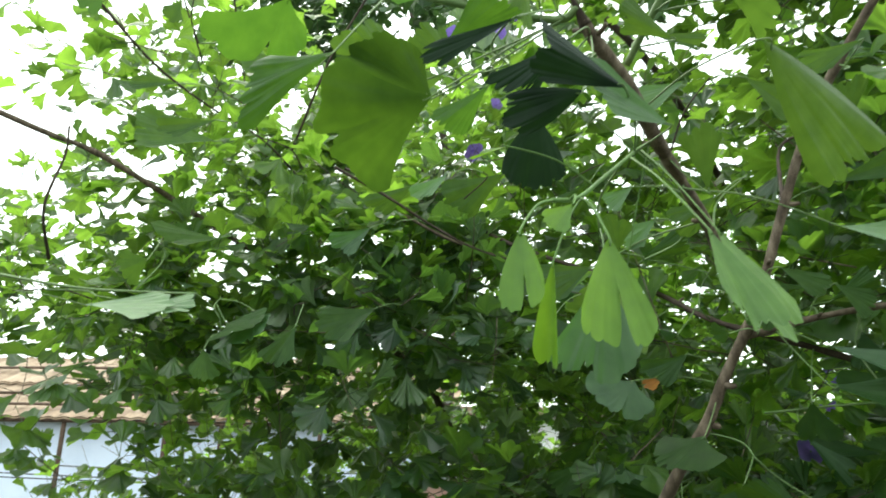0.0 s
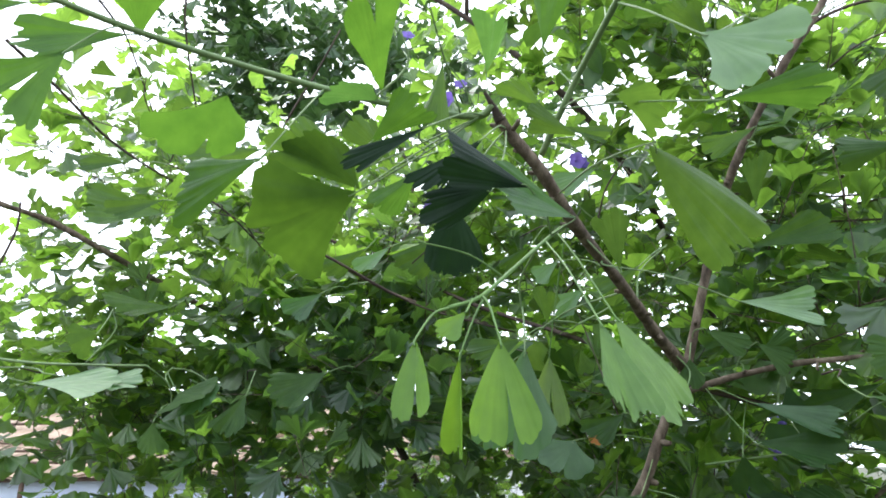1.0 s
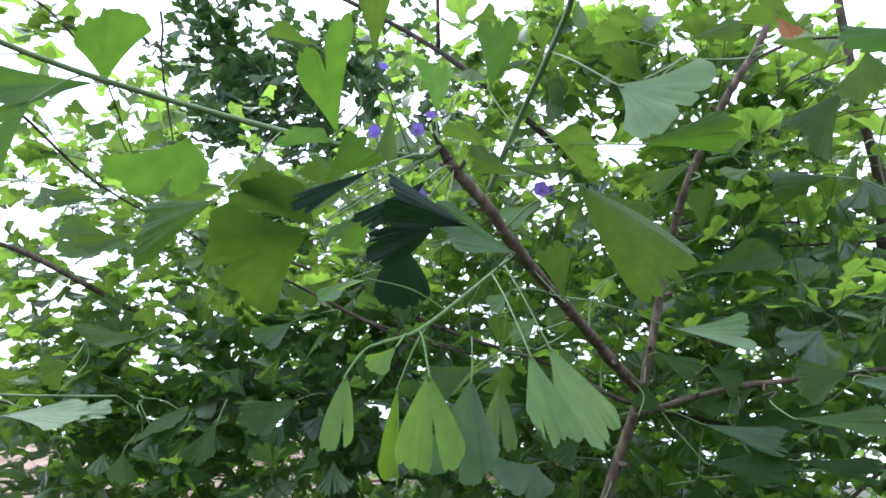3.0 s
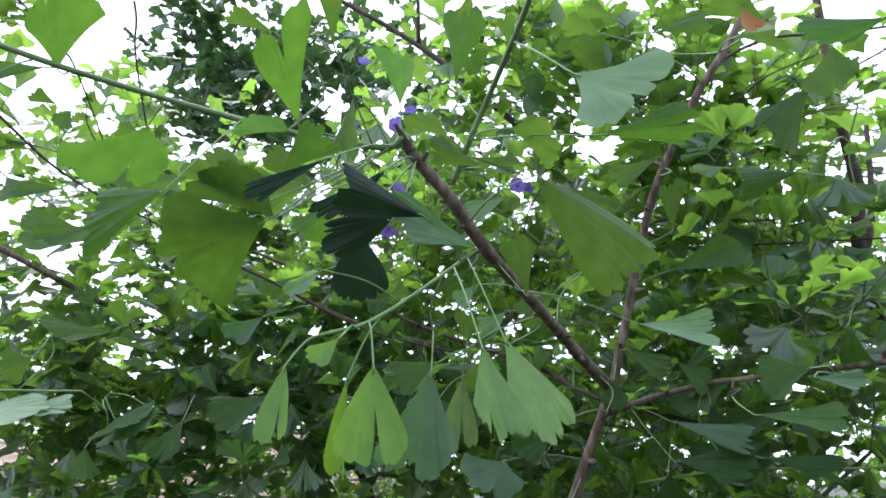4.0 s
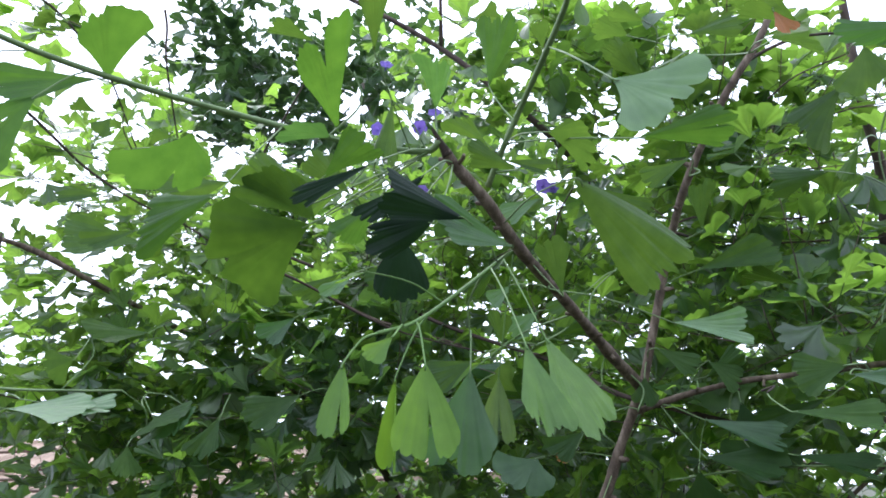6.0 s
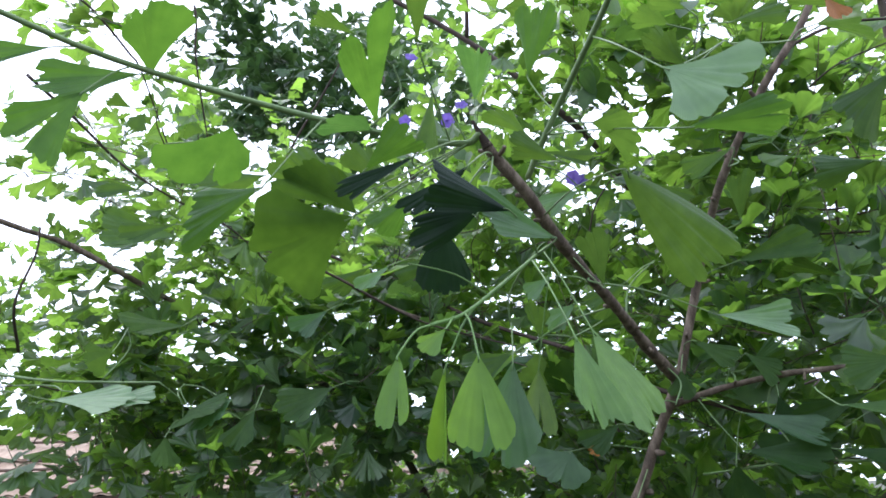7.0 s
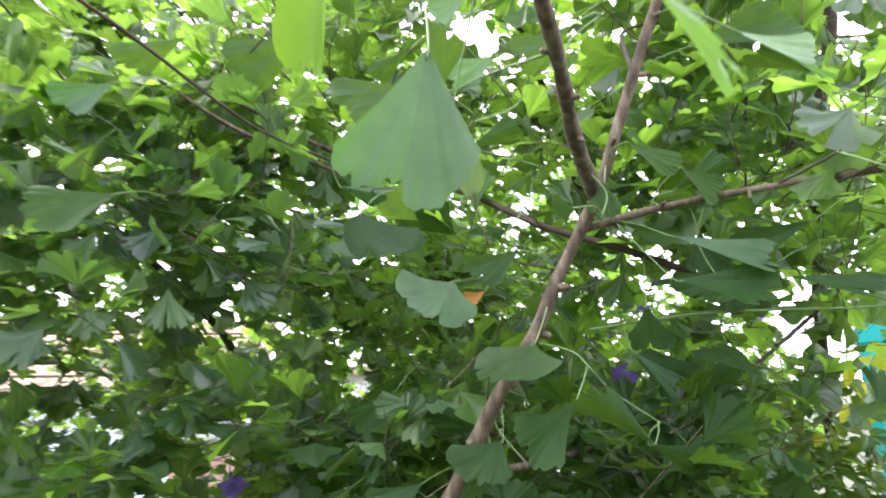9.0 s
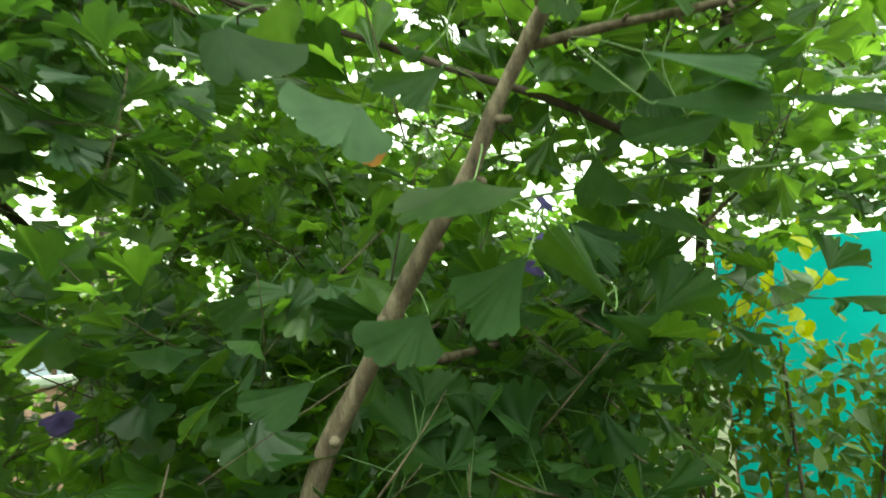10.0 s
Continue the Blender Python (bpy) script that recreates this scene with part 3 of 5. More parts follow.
leaf_at((0.072, 0.628, 1.940), (0.009, 0.620, 1.972), (0.050, 0.615, 1.995), 0.1, 0.1, (0.120, 0.640, 1.960), GREEN)
leaf_at((-0.104, 0.580, 2.005), (-0.178, 0.535, 1.955), (-0.092, 0.620, 1.989), 0.35, 0.1, (-0.072, 0.572, 2.019), BACKLIT)
leaf_at((-0.026, 0.480, 1.873), (-0.098, 0.516, 1.883), (-0.113, 0.530, 1.835), 0.1, 0.15, (-0.000, 0.556, 1.965), BACKLIT)
leaf_at((-0.167, 0.507, 2.026), (-0.187, 0.471, 2.055), (-0.097, 0.468, 2.070), 0.1, 0.1, (-0.148, 0.513, 2.024), BACKLIT)
leaf_at((-0.170, 0.496, 2.020), (-0.236, 0.433, 2.001), (-0.206, 0.437, 1.949), 0.15, 0.2, (-0.151, 0.512, 2.024), BACKLIT)
leaf_at((-0.198, 0.455, 1.973), (-0.222, 0.389, 1.914), (-0.195, 0.436, 1.875), 0.62, 0.1, (-0.175, 0.496, 2.017), BACKLIT)
leaf_at((-0.246, 0.461, 2.032), (-0.287, 0.434, 2.021), (-0.264, 0.424, 1.982), 0.1, 0.1, (-0.212, 0.474, 2.030), BACKLIT)
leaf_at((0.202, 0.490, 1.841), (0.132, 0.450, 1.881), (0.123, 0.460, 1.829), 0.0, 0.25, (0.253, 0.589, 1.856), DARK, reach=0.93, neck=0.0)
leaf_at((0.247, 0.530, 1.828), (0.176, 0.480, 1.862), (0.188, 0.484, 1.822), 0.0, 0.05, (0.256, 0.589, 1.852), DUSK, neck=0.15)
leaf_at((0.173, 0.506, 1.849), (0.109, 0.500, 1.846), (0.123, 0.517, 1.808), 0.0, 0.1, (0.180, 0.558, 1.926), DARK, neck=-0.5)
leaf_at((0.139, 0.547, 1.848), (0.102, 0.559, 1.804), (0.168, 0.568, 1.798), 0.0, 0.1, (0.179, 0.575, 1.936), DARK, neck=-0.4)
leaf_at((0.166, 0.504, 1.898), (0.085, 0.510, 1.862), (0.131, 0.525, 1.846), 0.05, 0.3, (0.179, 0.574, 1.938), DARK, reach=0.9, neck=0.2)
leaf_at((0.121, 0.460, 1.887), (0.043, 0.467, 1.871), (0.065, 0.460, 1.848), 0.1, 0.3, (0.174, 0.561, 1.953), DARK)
leaf_at((0.059, 0.530, 1.911), (0.094, 0.493, 1.944), (0.122, 0.506, 1.927), 0.1, 0.1, (0.104, 0.561, 1.949), BACKLIT)
leaf_at((0.068, 0.528, 1.957), (0.006, 0.537, 1.959), (0.065, 0.502, 1.961), 0.1, 0.2, (0.092, 0.559, 1.971), PALE)
leaf_at((0.065, 0.576, 1.994), (0.038, 0.485, 2.012), (0.109, 0.424, 2.037), 0.3, 0.15, (0.153, 0.565, 1.967), BACKLIT)
leaf_at((0.122, 0.454, 2.003), (0.117, 0.400, 2.034), (0.137, 0.401, 2.035), 0.1, 0.3, (0.148, 0.549, 1.974), GREEN)
leaf_at((0.176, 0.571, 2.014), (0.161, 0.448, 2.013), (0.187, 0.517, 2.021), 0.1, 0.3, (0.174, 0.555, 1.963), PALE)
leaf_at((0.239, 0.579, 2.048), (0.225, 0.559, 2.126), (0.280, 0.535, 2.096), 0.05, 0.1, (0.243, 0.568, 2.011), BACKLIT)
leaf_at((0.296, 0.526, 2.055), (0.280, 0.513, 2.075), (0.304, 0.507, 2.076), 0.0, 0.1, (0.293, 0.486, 2.007), GREEN)
leaf_at((0.325, 0.398, 1.921), (0.403, 0.387, 1.940), (0.317, 0.379, 1.858), 0.15, 0.12, (0.285, 0.459, 1.977), PALE, reach=0.86, neck=0.35)
leaf_at((0.352, 0.444, 1.891), (0.414, 0.407, 1.902), (0.422, 0.424, 1.865), 0.15, 0.25, (0.263, 0.557, 1.945), BACKLIT)
leaf_at((0.284, 0.491, 1.930), (0.305, 0.480, 1.939), (0.324, 0.522, 1.896), 0.15, 0.15, (0.243, 0.539, 1.941), GREEN)
leaf_at((0.300, 0.470, 1.868), (0.370, 0.540, 1.788), (0.412, 0.546, 1.822), 0.1, 0.12, (0.270, 0.589, 1.876), GREEN, reach=1.08, neck=-0.4)
leaf_at((0.307, 0.627, 1.806), (0.283, 0.614, 1.861), (0.313, 0.607, 1.864), 0.1, 0.25, (0.279, 0.633, 1.840), GREEN)
leaf_at((0.291, 0.611, 1.918), (0.243, 0.619, 1.918), (0.260, 0.608, 1.886), 0.05, 0.2, (0.251, 0.589, 1.930), PALE)
leaf_at((0.231, 0.555, 1.957), (0.177, 0.532, 1.964), (0.215, 0.542, 1.981), 0.1, 0.2, (0.241, 0.570, 1.948), GREEN)
leaf_at((0.260, 0.539, 1.916), (0.211, 0.511, 1.937), (0.210, 0.522, 1.918), 0.1, 0.2, (0.230, 0.571, 1.928), GREEN)
leaf_at((0.471, 0.619, 1.966), (0.414, 0.643, 1.967), (0.435, 0.628, 1.934), 0.1, 0.2, (0.512, 0.729, 1.999), GREEN)
leaf_at((0.419, 0.623, 1.771), (0.511, 0.646, 1.782), (0.498, 0.626, 1.748), 0.15, 0.1, (0.336, 0.640, 1.811), PALE)
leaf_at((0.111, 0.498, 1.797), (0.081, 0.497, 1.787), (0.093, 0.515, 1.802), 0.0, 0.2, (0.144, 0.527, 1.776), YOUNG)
leaf_at((0.210, 0.715, 1.757), (0.147, 0.715, 1.762), (0.175, 0.702, 1.716), 0.1, 0.1, (0.248, 0.808, 1.789), GREEN)
leaf_at((0.247, 0.767, 1.786), (0.226, 0.759, 1.827), (0.263, 0.739, 1.811), 0.1, 0.1, (0.297, 0.891, 1.804), GREEN)
leaf_at((0.642, 0.580, 2.030), (0.583, 0.595, 2.009), (0.614, 0.597, 1.944), 0.1, 0.15, (0.801, 0.725, 2.097), DEEP)
leaf_at((0.646, 0.648, 1.955), (0.593, 0.670, 1.982), (0.591, 0.671, 1.929), 0.1, 0.15, (0.805, 0.777, 1.994), DEEP)
leaf_at((0.544, 0.847, 1.903), (0.618, 0.800, 1.934), (0.641, 0.777, 1.895), 0.1, 0.15, (0.497, 0.874, 1.879), GREEN)
leaf_at((0.418, 0.599, 2.128), (0.374, 0.612, 2.133), (0.397, 0.582, 2.158), 0.1, 0.15, (0.516, 0.669, 2.153), GREEN)
leaf_at((0.420, 0.584, 2.060), (0.373, 0.584, 2.085), (0.391, 0.563, 2.103), 0.1, 0.15, (0.501, 0.669, 2.109), GREEN)
leaf_at((0.539, 0.471, 2.029), (0.477, 0.462, 2.038), (0.496, 0.439, 2.050), 0.1, 0.15, (0.566, 0.610, 2.104), GREEN)
leaf_at((0.539, 0.523, 2.055), (0.540, 0.455, 2.028), (0.559, 0.468, 1.992), 0.1, 0.3, (0.561, 0.612, 2.105), GREEN)
leaf_at((-0.459, 0.869, 1.744), (-0.364, 0.900, 1.774), (-0.337, 0.797, 1.712), 0.15, 0.1, (-0.555, 0.858, 1.761), PALE)
leaf_at((-0.395, 0.886, 1.745), (-0.320, 0.902, 1.770), (-0.321, 0.839, 1.724), 0.15, 0.1, (-0.460, 0.891, 1.761), PALE)
leaf_at((-0.350, 0.971, 2.038), (-0.416, 0.869, 2.044), (-0.399, 0.845, 1.980), 0.1, 0.2, (-0.318, 1.077, 2.103), GREEN)
leaf_at((-0.329, 0.973, 1.698), (-0.295, 0.970, 1.656), (-0.342, 0.947, 1.664), 0.1, 0.2, (-0.343, 1.052, 1.731), GREEN)
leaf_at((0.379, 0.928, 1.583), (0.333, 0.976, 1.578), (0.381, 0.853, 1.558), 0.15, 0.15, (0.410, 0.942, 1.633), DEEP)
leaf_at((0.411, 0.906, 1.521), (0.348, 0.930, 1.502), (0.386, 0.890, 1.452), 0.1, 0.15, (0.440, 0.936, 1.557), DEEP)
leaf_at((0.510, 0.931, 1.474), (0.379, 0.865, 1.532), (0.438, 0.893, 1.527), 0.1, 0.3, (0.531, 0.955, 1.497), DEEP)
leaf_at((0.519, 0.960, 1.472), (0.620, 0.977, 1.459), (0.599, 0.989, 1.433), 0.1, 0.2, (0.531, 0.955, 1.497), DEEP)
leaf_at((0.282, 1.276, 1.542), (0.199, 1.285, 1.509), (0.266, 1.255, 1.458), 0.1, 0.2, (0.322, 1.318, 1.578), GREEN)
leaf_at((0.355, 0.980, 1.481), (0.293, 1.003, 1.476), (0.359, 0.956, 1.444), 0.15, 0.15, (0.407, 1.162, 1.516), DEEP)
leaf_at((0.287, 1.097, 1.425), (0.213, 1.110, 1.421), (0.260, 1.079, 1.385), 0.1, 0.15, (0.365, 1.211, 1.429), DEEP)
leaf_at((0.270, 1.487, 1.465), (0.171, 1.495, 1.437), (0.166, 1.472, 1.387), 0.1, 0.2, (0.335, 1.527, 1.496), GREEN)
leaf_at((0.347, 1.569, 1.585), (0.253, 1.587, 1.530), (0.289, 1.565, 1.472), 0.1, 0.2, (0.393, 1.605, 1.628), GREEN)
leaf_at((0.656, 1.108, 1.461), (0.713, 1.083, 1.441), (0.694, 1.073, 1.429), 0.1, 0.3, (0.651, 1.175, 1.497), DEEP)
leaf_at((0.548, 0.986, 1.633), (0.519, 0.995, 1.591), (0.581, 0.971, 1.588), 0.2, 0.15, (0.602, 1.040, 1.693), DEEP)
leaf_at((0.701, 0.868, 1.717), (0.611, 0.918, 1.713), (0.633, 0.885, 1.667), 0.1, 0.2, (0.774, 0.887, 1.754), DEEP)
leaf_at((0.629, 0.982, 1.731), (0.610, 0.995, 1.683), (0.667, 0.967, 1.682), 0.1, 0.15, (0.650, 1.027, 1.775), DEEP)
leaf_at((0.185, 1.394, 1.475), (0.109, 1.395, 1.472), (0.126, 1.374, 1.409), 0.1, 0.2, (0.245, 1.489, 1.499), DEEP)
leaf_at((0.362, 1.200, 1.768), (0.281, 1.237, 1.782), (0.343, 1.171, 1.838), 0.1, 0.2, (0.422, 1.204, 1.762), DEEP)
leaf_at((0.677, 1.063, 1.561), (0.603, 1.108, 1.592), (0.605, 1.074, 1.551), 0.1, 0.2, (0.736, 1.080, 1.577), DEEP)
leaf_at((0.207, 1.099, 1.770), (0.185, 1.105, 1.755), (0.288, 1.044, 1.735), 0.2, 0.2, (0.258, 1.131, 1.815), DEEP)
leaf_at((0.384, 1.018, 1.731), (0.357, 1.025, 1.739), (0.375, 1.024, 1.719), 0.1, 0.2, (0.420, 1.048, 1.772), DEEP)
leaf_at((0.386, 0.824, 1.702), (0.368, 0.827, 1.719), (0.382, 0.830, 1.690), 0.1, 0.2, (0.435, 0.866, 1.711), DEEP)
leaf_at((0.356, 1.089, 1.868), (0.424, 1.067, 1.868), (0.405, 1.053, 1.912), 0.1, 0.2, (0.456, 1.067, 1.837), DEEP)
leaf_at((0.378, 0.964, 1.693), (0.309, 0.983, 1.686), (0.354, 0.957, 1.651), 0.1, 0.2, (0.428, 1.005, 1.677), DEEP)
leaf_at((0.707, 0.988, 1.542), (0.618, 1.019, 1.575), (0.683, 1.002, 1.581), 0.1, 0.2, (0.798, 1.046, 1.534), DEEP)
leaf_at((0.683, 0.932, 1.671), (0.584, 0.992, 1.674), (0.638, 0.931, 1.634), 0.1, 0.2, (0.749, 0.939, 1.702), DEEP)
leaf_at((0.415, 0.568, 2.041), (0.377, 0.568, 2.058), (0.400, 0.543, 2.079), 0.1, 0.15, (0.470, 0.642, 2.069), GREEN)
leaf_at((0.469, 0.558, 2.093), (0.512, 0.530, 2.101), (0.513, 0.532, 2.064), 0.1, 0.15, (0.454, 0.605, 2.127), GREEN)
leaf_at((0.418, 0.544, 2.103), (0.378, 0.553, 2.108), (0.396, 0.532, 2.126), 0.1, 0.15, (0.466, 0.594, 2.134), GREEN)
leaf_at((0.544, 0.799, 1.946), (0.526, 0.782, 2.001), (0.565, 0.761, 2.008), 0.1, 0.15, (0.524, 0.843, 1.941), GREEN)
leaf_at((0.627, 0.511, 2.031), (0.581, 0.521, 1.984), (0.640, 0.498, 1.994), 0.1, 0.45, (0.692, 0.625, 2.106), GREEN)
leaf_at((0.711, 0.676, 2.007), (0.693, 0.705, 1.976), (0.700, 0.694, 1.961), 0.1, 0.3, (0.807, 0.771, 2.076), GREEN)
leaf_at((0.376, 0.677, 1.960), (0.437, 0.669, 1.939), (0.405, 0.672, 1.904), 0.15, 0.15, (0.347, 0.701, 1.971), GREEN)
leaf_at((0.580, 0.606, 1.716), (0.541, 0.624, 1.737), (0.540, 0.607, 1.683), 0.1, 0.15, (0.634, 0.660, 1.717), GREEN)
leaf_at((0.580, 0.607, 1.707), (0.616, 0.584, 1.710), (0.597, 0.573, 1.686), 0.1, 0.15, (0.588, 0.671, 1.709), DUSK)
leaf_at((0.724, 0.750, 1.794), (0.707, 0.770, 1.754), (0.728, 0.723, 1.731), 0.1, 0.15, (0.792, 0.816, 1.841), DEEP)
leaf_at((0.515, 0.612, 1.674), (0.583, 0.574, 1.673), (0.558, 0.557, 1.653), 0.1, 0.2, (0.512, 0.645, 1.697), GREEN)
leaf_at((0.522, 0.882, 1.646), (0.615, 0.843, 1.664), (0.570, 0.821, 1.607), 0.1, 0.15, (0.492, 0.932, 1.684), DEEP)
leaf_at((0.532, 0.896, 1.698), (0.617, 0.841, 1.678), (0.596, 0.830, 1.654), 0.1, 0.15, (0.502, 0.947, 1.717), DUSK)
leaf_at((0.615, 0.833, 1.643), (0.696, 0.789, 1.635), (0.677, 0.778, 1.616), 0.1, 0.15, (0.603, 0.915, 1.653), DEEP)
leaf_at((0.478, 0.878, 1.798), (0.537, 0.860, 1.785), (0.505, 0.857, 1.751), 0.1, 0.1, (0.481, 0.943, 1.786), GREEN)
leaf_at((0.556, 0.898, 1.780), (0.597, 0.883, 1.769), (0.572, 0.878, 1.727), 0.1, 0.1, (0.533, 0.960, 1.778), GREEN)
leaf_at((0.465, 0.910, 1.763), (0.437, 0.911, 1.731), (0.483, 0.899, 1.727), 0.1, 0.1, (0.481, 0.943, 1.786), GREEN)
leaf_at((-0.098, 1.126, 1.789), (-0.200, 1.094, 1.787), (-0.137, 1.071, 1.716), 0.15, 0.15, (-0.061, 1.184, 1.806), GREEN)
leaf_at((-0.213, 1.042, 1.744), (-0.260, 0.995, 1.691), (-0.203, 1.019, 1.686), 0.1, 0.15, (-0.216, 1.088, 1.789), GREEN)
leaf_at((0.302, 0.791, 1.836), (0.254, 0.798, 1.830), (0.282, 0.793, 1.795), 0.1, 0.1, (0.361, 0.884, 1.848), PALE)
leaf_at((0.263, 0.737, 1.857), (0.228, 0.741, 1.851), (0.245, 0.737, 1.824), 0.1, 0.1, (0.300, 0.748, 1.874), PALE)
leaf_at((0.045, 0.831, 1.916), (-0.011, 0.826, 1.895), (0.023, 0.819, 1.877), 0.1, 0.1, (0.090, 0.912, 1.951), PALE)
leaf_at((0.054, 0.498, 2.056), (0.004, 0.480, 2.057), (0.031, 0.460, 2.060), 0.1, 0.2, (0.086, 0.541, 2.045), GREEN)
leaf_at((0.131, 0.530, 2.001), (0.114, 0.528, 1.926), (0.129, 0.532, 1.924), 0.1, 0.3, (0.162, 0.573, 1.977), GREEN)
leaf_at((0.249, 0.586, 1.955), (0.302, 0.581, 1.953), (0.288, 0.574, 1.928), 0.1, 0.2, (0.235, 0.611, 1.952), GREEN)
leaf_at((-0.262, 0.784, 1.977), (-0.327, 0.747, 1.968), (-0.300, 0.754, 1.936), 0.1, 0.15, (-0.255, 0.896, 2.009), GREEN)
leaf_at((-0.344, 0.823, 2.057), (-0.383, 0.793, 2.062), (-0.389, 0.783, 2.022), 0.1, 0.15, (-0.338, 0.927, 2.108), GREEN)
leaf_at((-0.372, 0.844, 2.211), (-0.398, 0.834, 2.200), (-0.364, 0.847, 2.174), 0.1, 0.15, (-0.375, 0.885, 2.249), GREEN)
leaf_at((-0.388, 0.831, 2.214), (-0.422, 0.812, 2.207), (-0.394, 0.793, 2.221), 0.1, 0.15, (-0.399, 0.884, 2.227), GREEN)
leaf_at((-0.330, 0.975, 2.253), (-0.366, 0.969, 2.232), (-0.341, 0.960, 2.267), 0.1, 0.15, (-0.345, 1.071, 2.293), GREEN)
leaf_at((0.669, 0.806, 1.862), (0.610, 0.847, 1.886), (0.616, 0.805, 1.895), 0.1, 0.15, (0.738, 0.852, 1.874), DEEP)
leaf_at((0.558, 0.921, 1.760), (0.607, 0.882, 1.770), (0.589, 0.881, 1.803), 0.1, 0.15, (0.563, 0.979, 1.765), DEEP)
leaf_at((0.131, 1.142, 2.048), (0.006, 1.142, 2.034), (0.072, 1.182, 1.972), 0.1, 0.2, (0.180, 1.215, 2.118), GREEN)
leaf_at((-0.035, 1.139, 2.027), (-0.138, 1.128, 2.000), (-0.086, 1.158, 1.972), 0.1, 0.2, (0.006, 1.215, 2.107), GREEN)
leaf_at((0.270, 1.046, 1.992), (0.211, 1.068, 1.969), (0.235, 1.079, 1.943), 0.1, 0.2, (0.309, 1.119, 2.054), DEEP)
leaf_at((0.221, 0.763, 1.764), (0.161, 0.761, 1.766), (0.177, 0.759, 1.727), 0.1, 0.2, (0.261, 0.803, 1.807), YOUNG)
leaf_at((0.550, 0.351, 1.927), (0.493, 0.376, 1.953), (0.533, 0.371, 1.921), 0.1, 0.2, (0.648, 0.450, 1.987), DUSK)
leaf_at((0.166, 1.426, 1.826), (0.266, 1.403, 1.862), (0.243, 1.434, 1.791), 0.1, 0.2, (0.137, 1.468, 1.857), GREEN)
leaf_at((0.125, 1.523, 1.851), (0.022, 1.518, 1.846), (0.060, 1.533, 1.816), 0.1, 0.2, (0.153, 1.563, 1.888), GREEN)
leaf_at((0.045, 1.540, 1.791), (-0.057, 1.525, 1.794), (-0.038, 1.540, 1.753), 0.1, 0.2, (0.086, 1.630, 1.848), GREEN)
leaf_at((0.051, 1.388, 1.902), (-0.015, 1.381, 1.898), (-0.005, 1.396, 1.869), 0.1, 0.2, (0.085, 1.468, 1.971), GREEN)
leaf_at((0.186, 1.247, 1.855), (0.290, 1.237, 1.848), (0.238, 1.253, 1.832), 0.1, 0.2, (0.178, 1.326, 1.920), DUSK)
leaf_at((0.581, 1.090, 1.585), (0.622, 1.069, 1.516), (0.631, 1.058, 1.540), 0.1, 0.2, (0.614, 1.180, 1.634), DUSK)
leaf_at((0.398, 1.200, 1.479), (0.318, 1.220, 1.543), (0.342, 1.218, 1.469), 0.1, 0.2, (0.469, 1.278, 1.510), DEEP)
leaf_at((-0.435, 0.969, 1.836), (-0.466, 0.945, 1.850), (-0.446, 0.971, 1.792), 0.1, 0.2, (-0.468, 1.055, 1.894), GREEN)
leaf_at((-0.384, 1.099, 1.910), (-0.479, 1.038, 1.930), (-0.399, 1.041, 1.877), 0.1, 0.2, (-0.372, 1.153, 1.944), GREEN)
leaf_at((-0.289, 1.061, 1.770), (-0.336, 0.990, 1.696), (-0.246, 1.026, 1.759), 0.1, 0.15, (-0.359, 1.080, 1.795), DUSK)
leaf_at((-0.107, 1.093, 1.927), (-0.182, 1.075, 1.910), (-0.131, 1.079, 1.872), 0.1, 0.2, (-0.080, 1.197, 1.965), DUSK)
leaf_at((0.046, 0.716, 1.992), (-0.024, 0.687, 2.014), (0.006, 0.712, 1.949), 0.1, 0.2, (0.080, 0.685, 2.008), GREEN)
leaf_at((0.098, 0.682, 1.960), (0.027, 0.691, 1.931), (0.075, 0.699, 1.907), 0.1, 0.2, (0.117, 0.663, 1.990), BACKLIT)
leaf_at((-0.111, 0.721, 2.016), (-0.192, 0.685, 2.016), (-0.170, 0.709, 1.957), 0.15, 0.2, (-0.074, 0.710, 2.050), GREEN)
leaf_at((0.366, 0.757, 1.854), (0.309, 0.777, 1.843), (0.338, 0.773, 1.804), 0.1, 0.2, (0.411, 0.785, 1.887), GREEN)
leaf_at((0.202, 0.610, 1.727), (0.141, 0.588, 1.643), (0.229, 0.586, 1.640), 0.08, 0.2, (0.205, 0.640, 1.775), DUSK, reach=1.02, neck=0.12)
leaf_at((0.305, 0.984, 1.657), (0.236, 0.985, 1.673), (0.333, 0.972, 1.622), 0.15, 0.15, (0.400, 0.990, 1.660), DUSK)
leaf_at((-0.334, 1.057, 1.749), (-0.277, 1.060, 1.776), (-0.320, 0.955, 1.700), 0.1, 0.1, (-0.390, 1.080, 1.790), GREEN)
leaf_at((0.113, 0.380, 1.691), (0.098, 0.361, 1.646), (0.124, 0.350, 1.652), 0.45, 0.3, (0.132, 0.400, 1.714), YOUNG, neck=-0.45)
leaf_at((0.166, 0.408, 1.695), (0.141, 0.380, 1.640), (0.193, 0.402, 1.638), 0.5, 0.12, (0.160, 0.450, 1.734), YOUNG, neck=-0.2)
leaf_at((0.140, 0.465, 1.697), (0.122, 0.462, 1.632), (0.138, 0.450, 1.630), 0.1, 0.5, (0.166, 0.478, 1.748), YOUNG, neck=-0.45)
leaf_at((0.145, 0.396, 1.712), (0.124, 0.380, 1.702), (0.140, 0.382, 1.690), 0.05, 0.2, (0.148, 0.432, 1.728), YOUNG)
leaf_at((0.244, 0.467, 1.720), (0.231, 0.418, 1.660), (0.277, 0.430, 1.650), 0.06, 0.10, (0.232, 0.598, 1.842), FRINGED, neck=0.05)
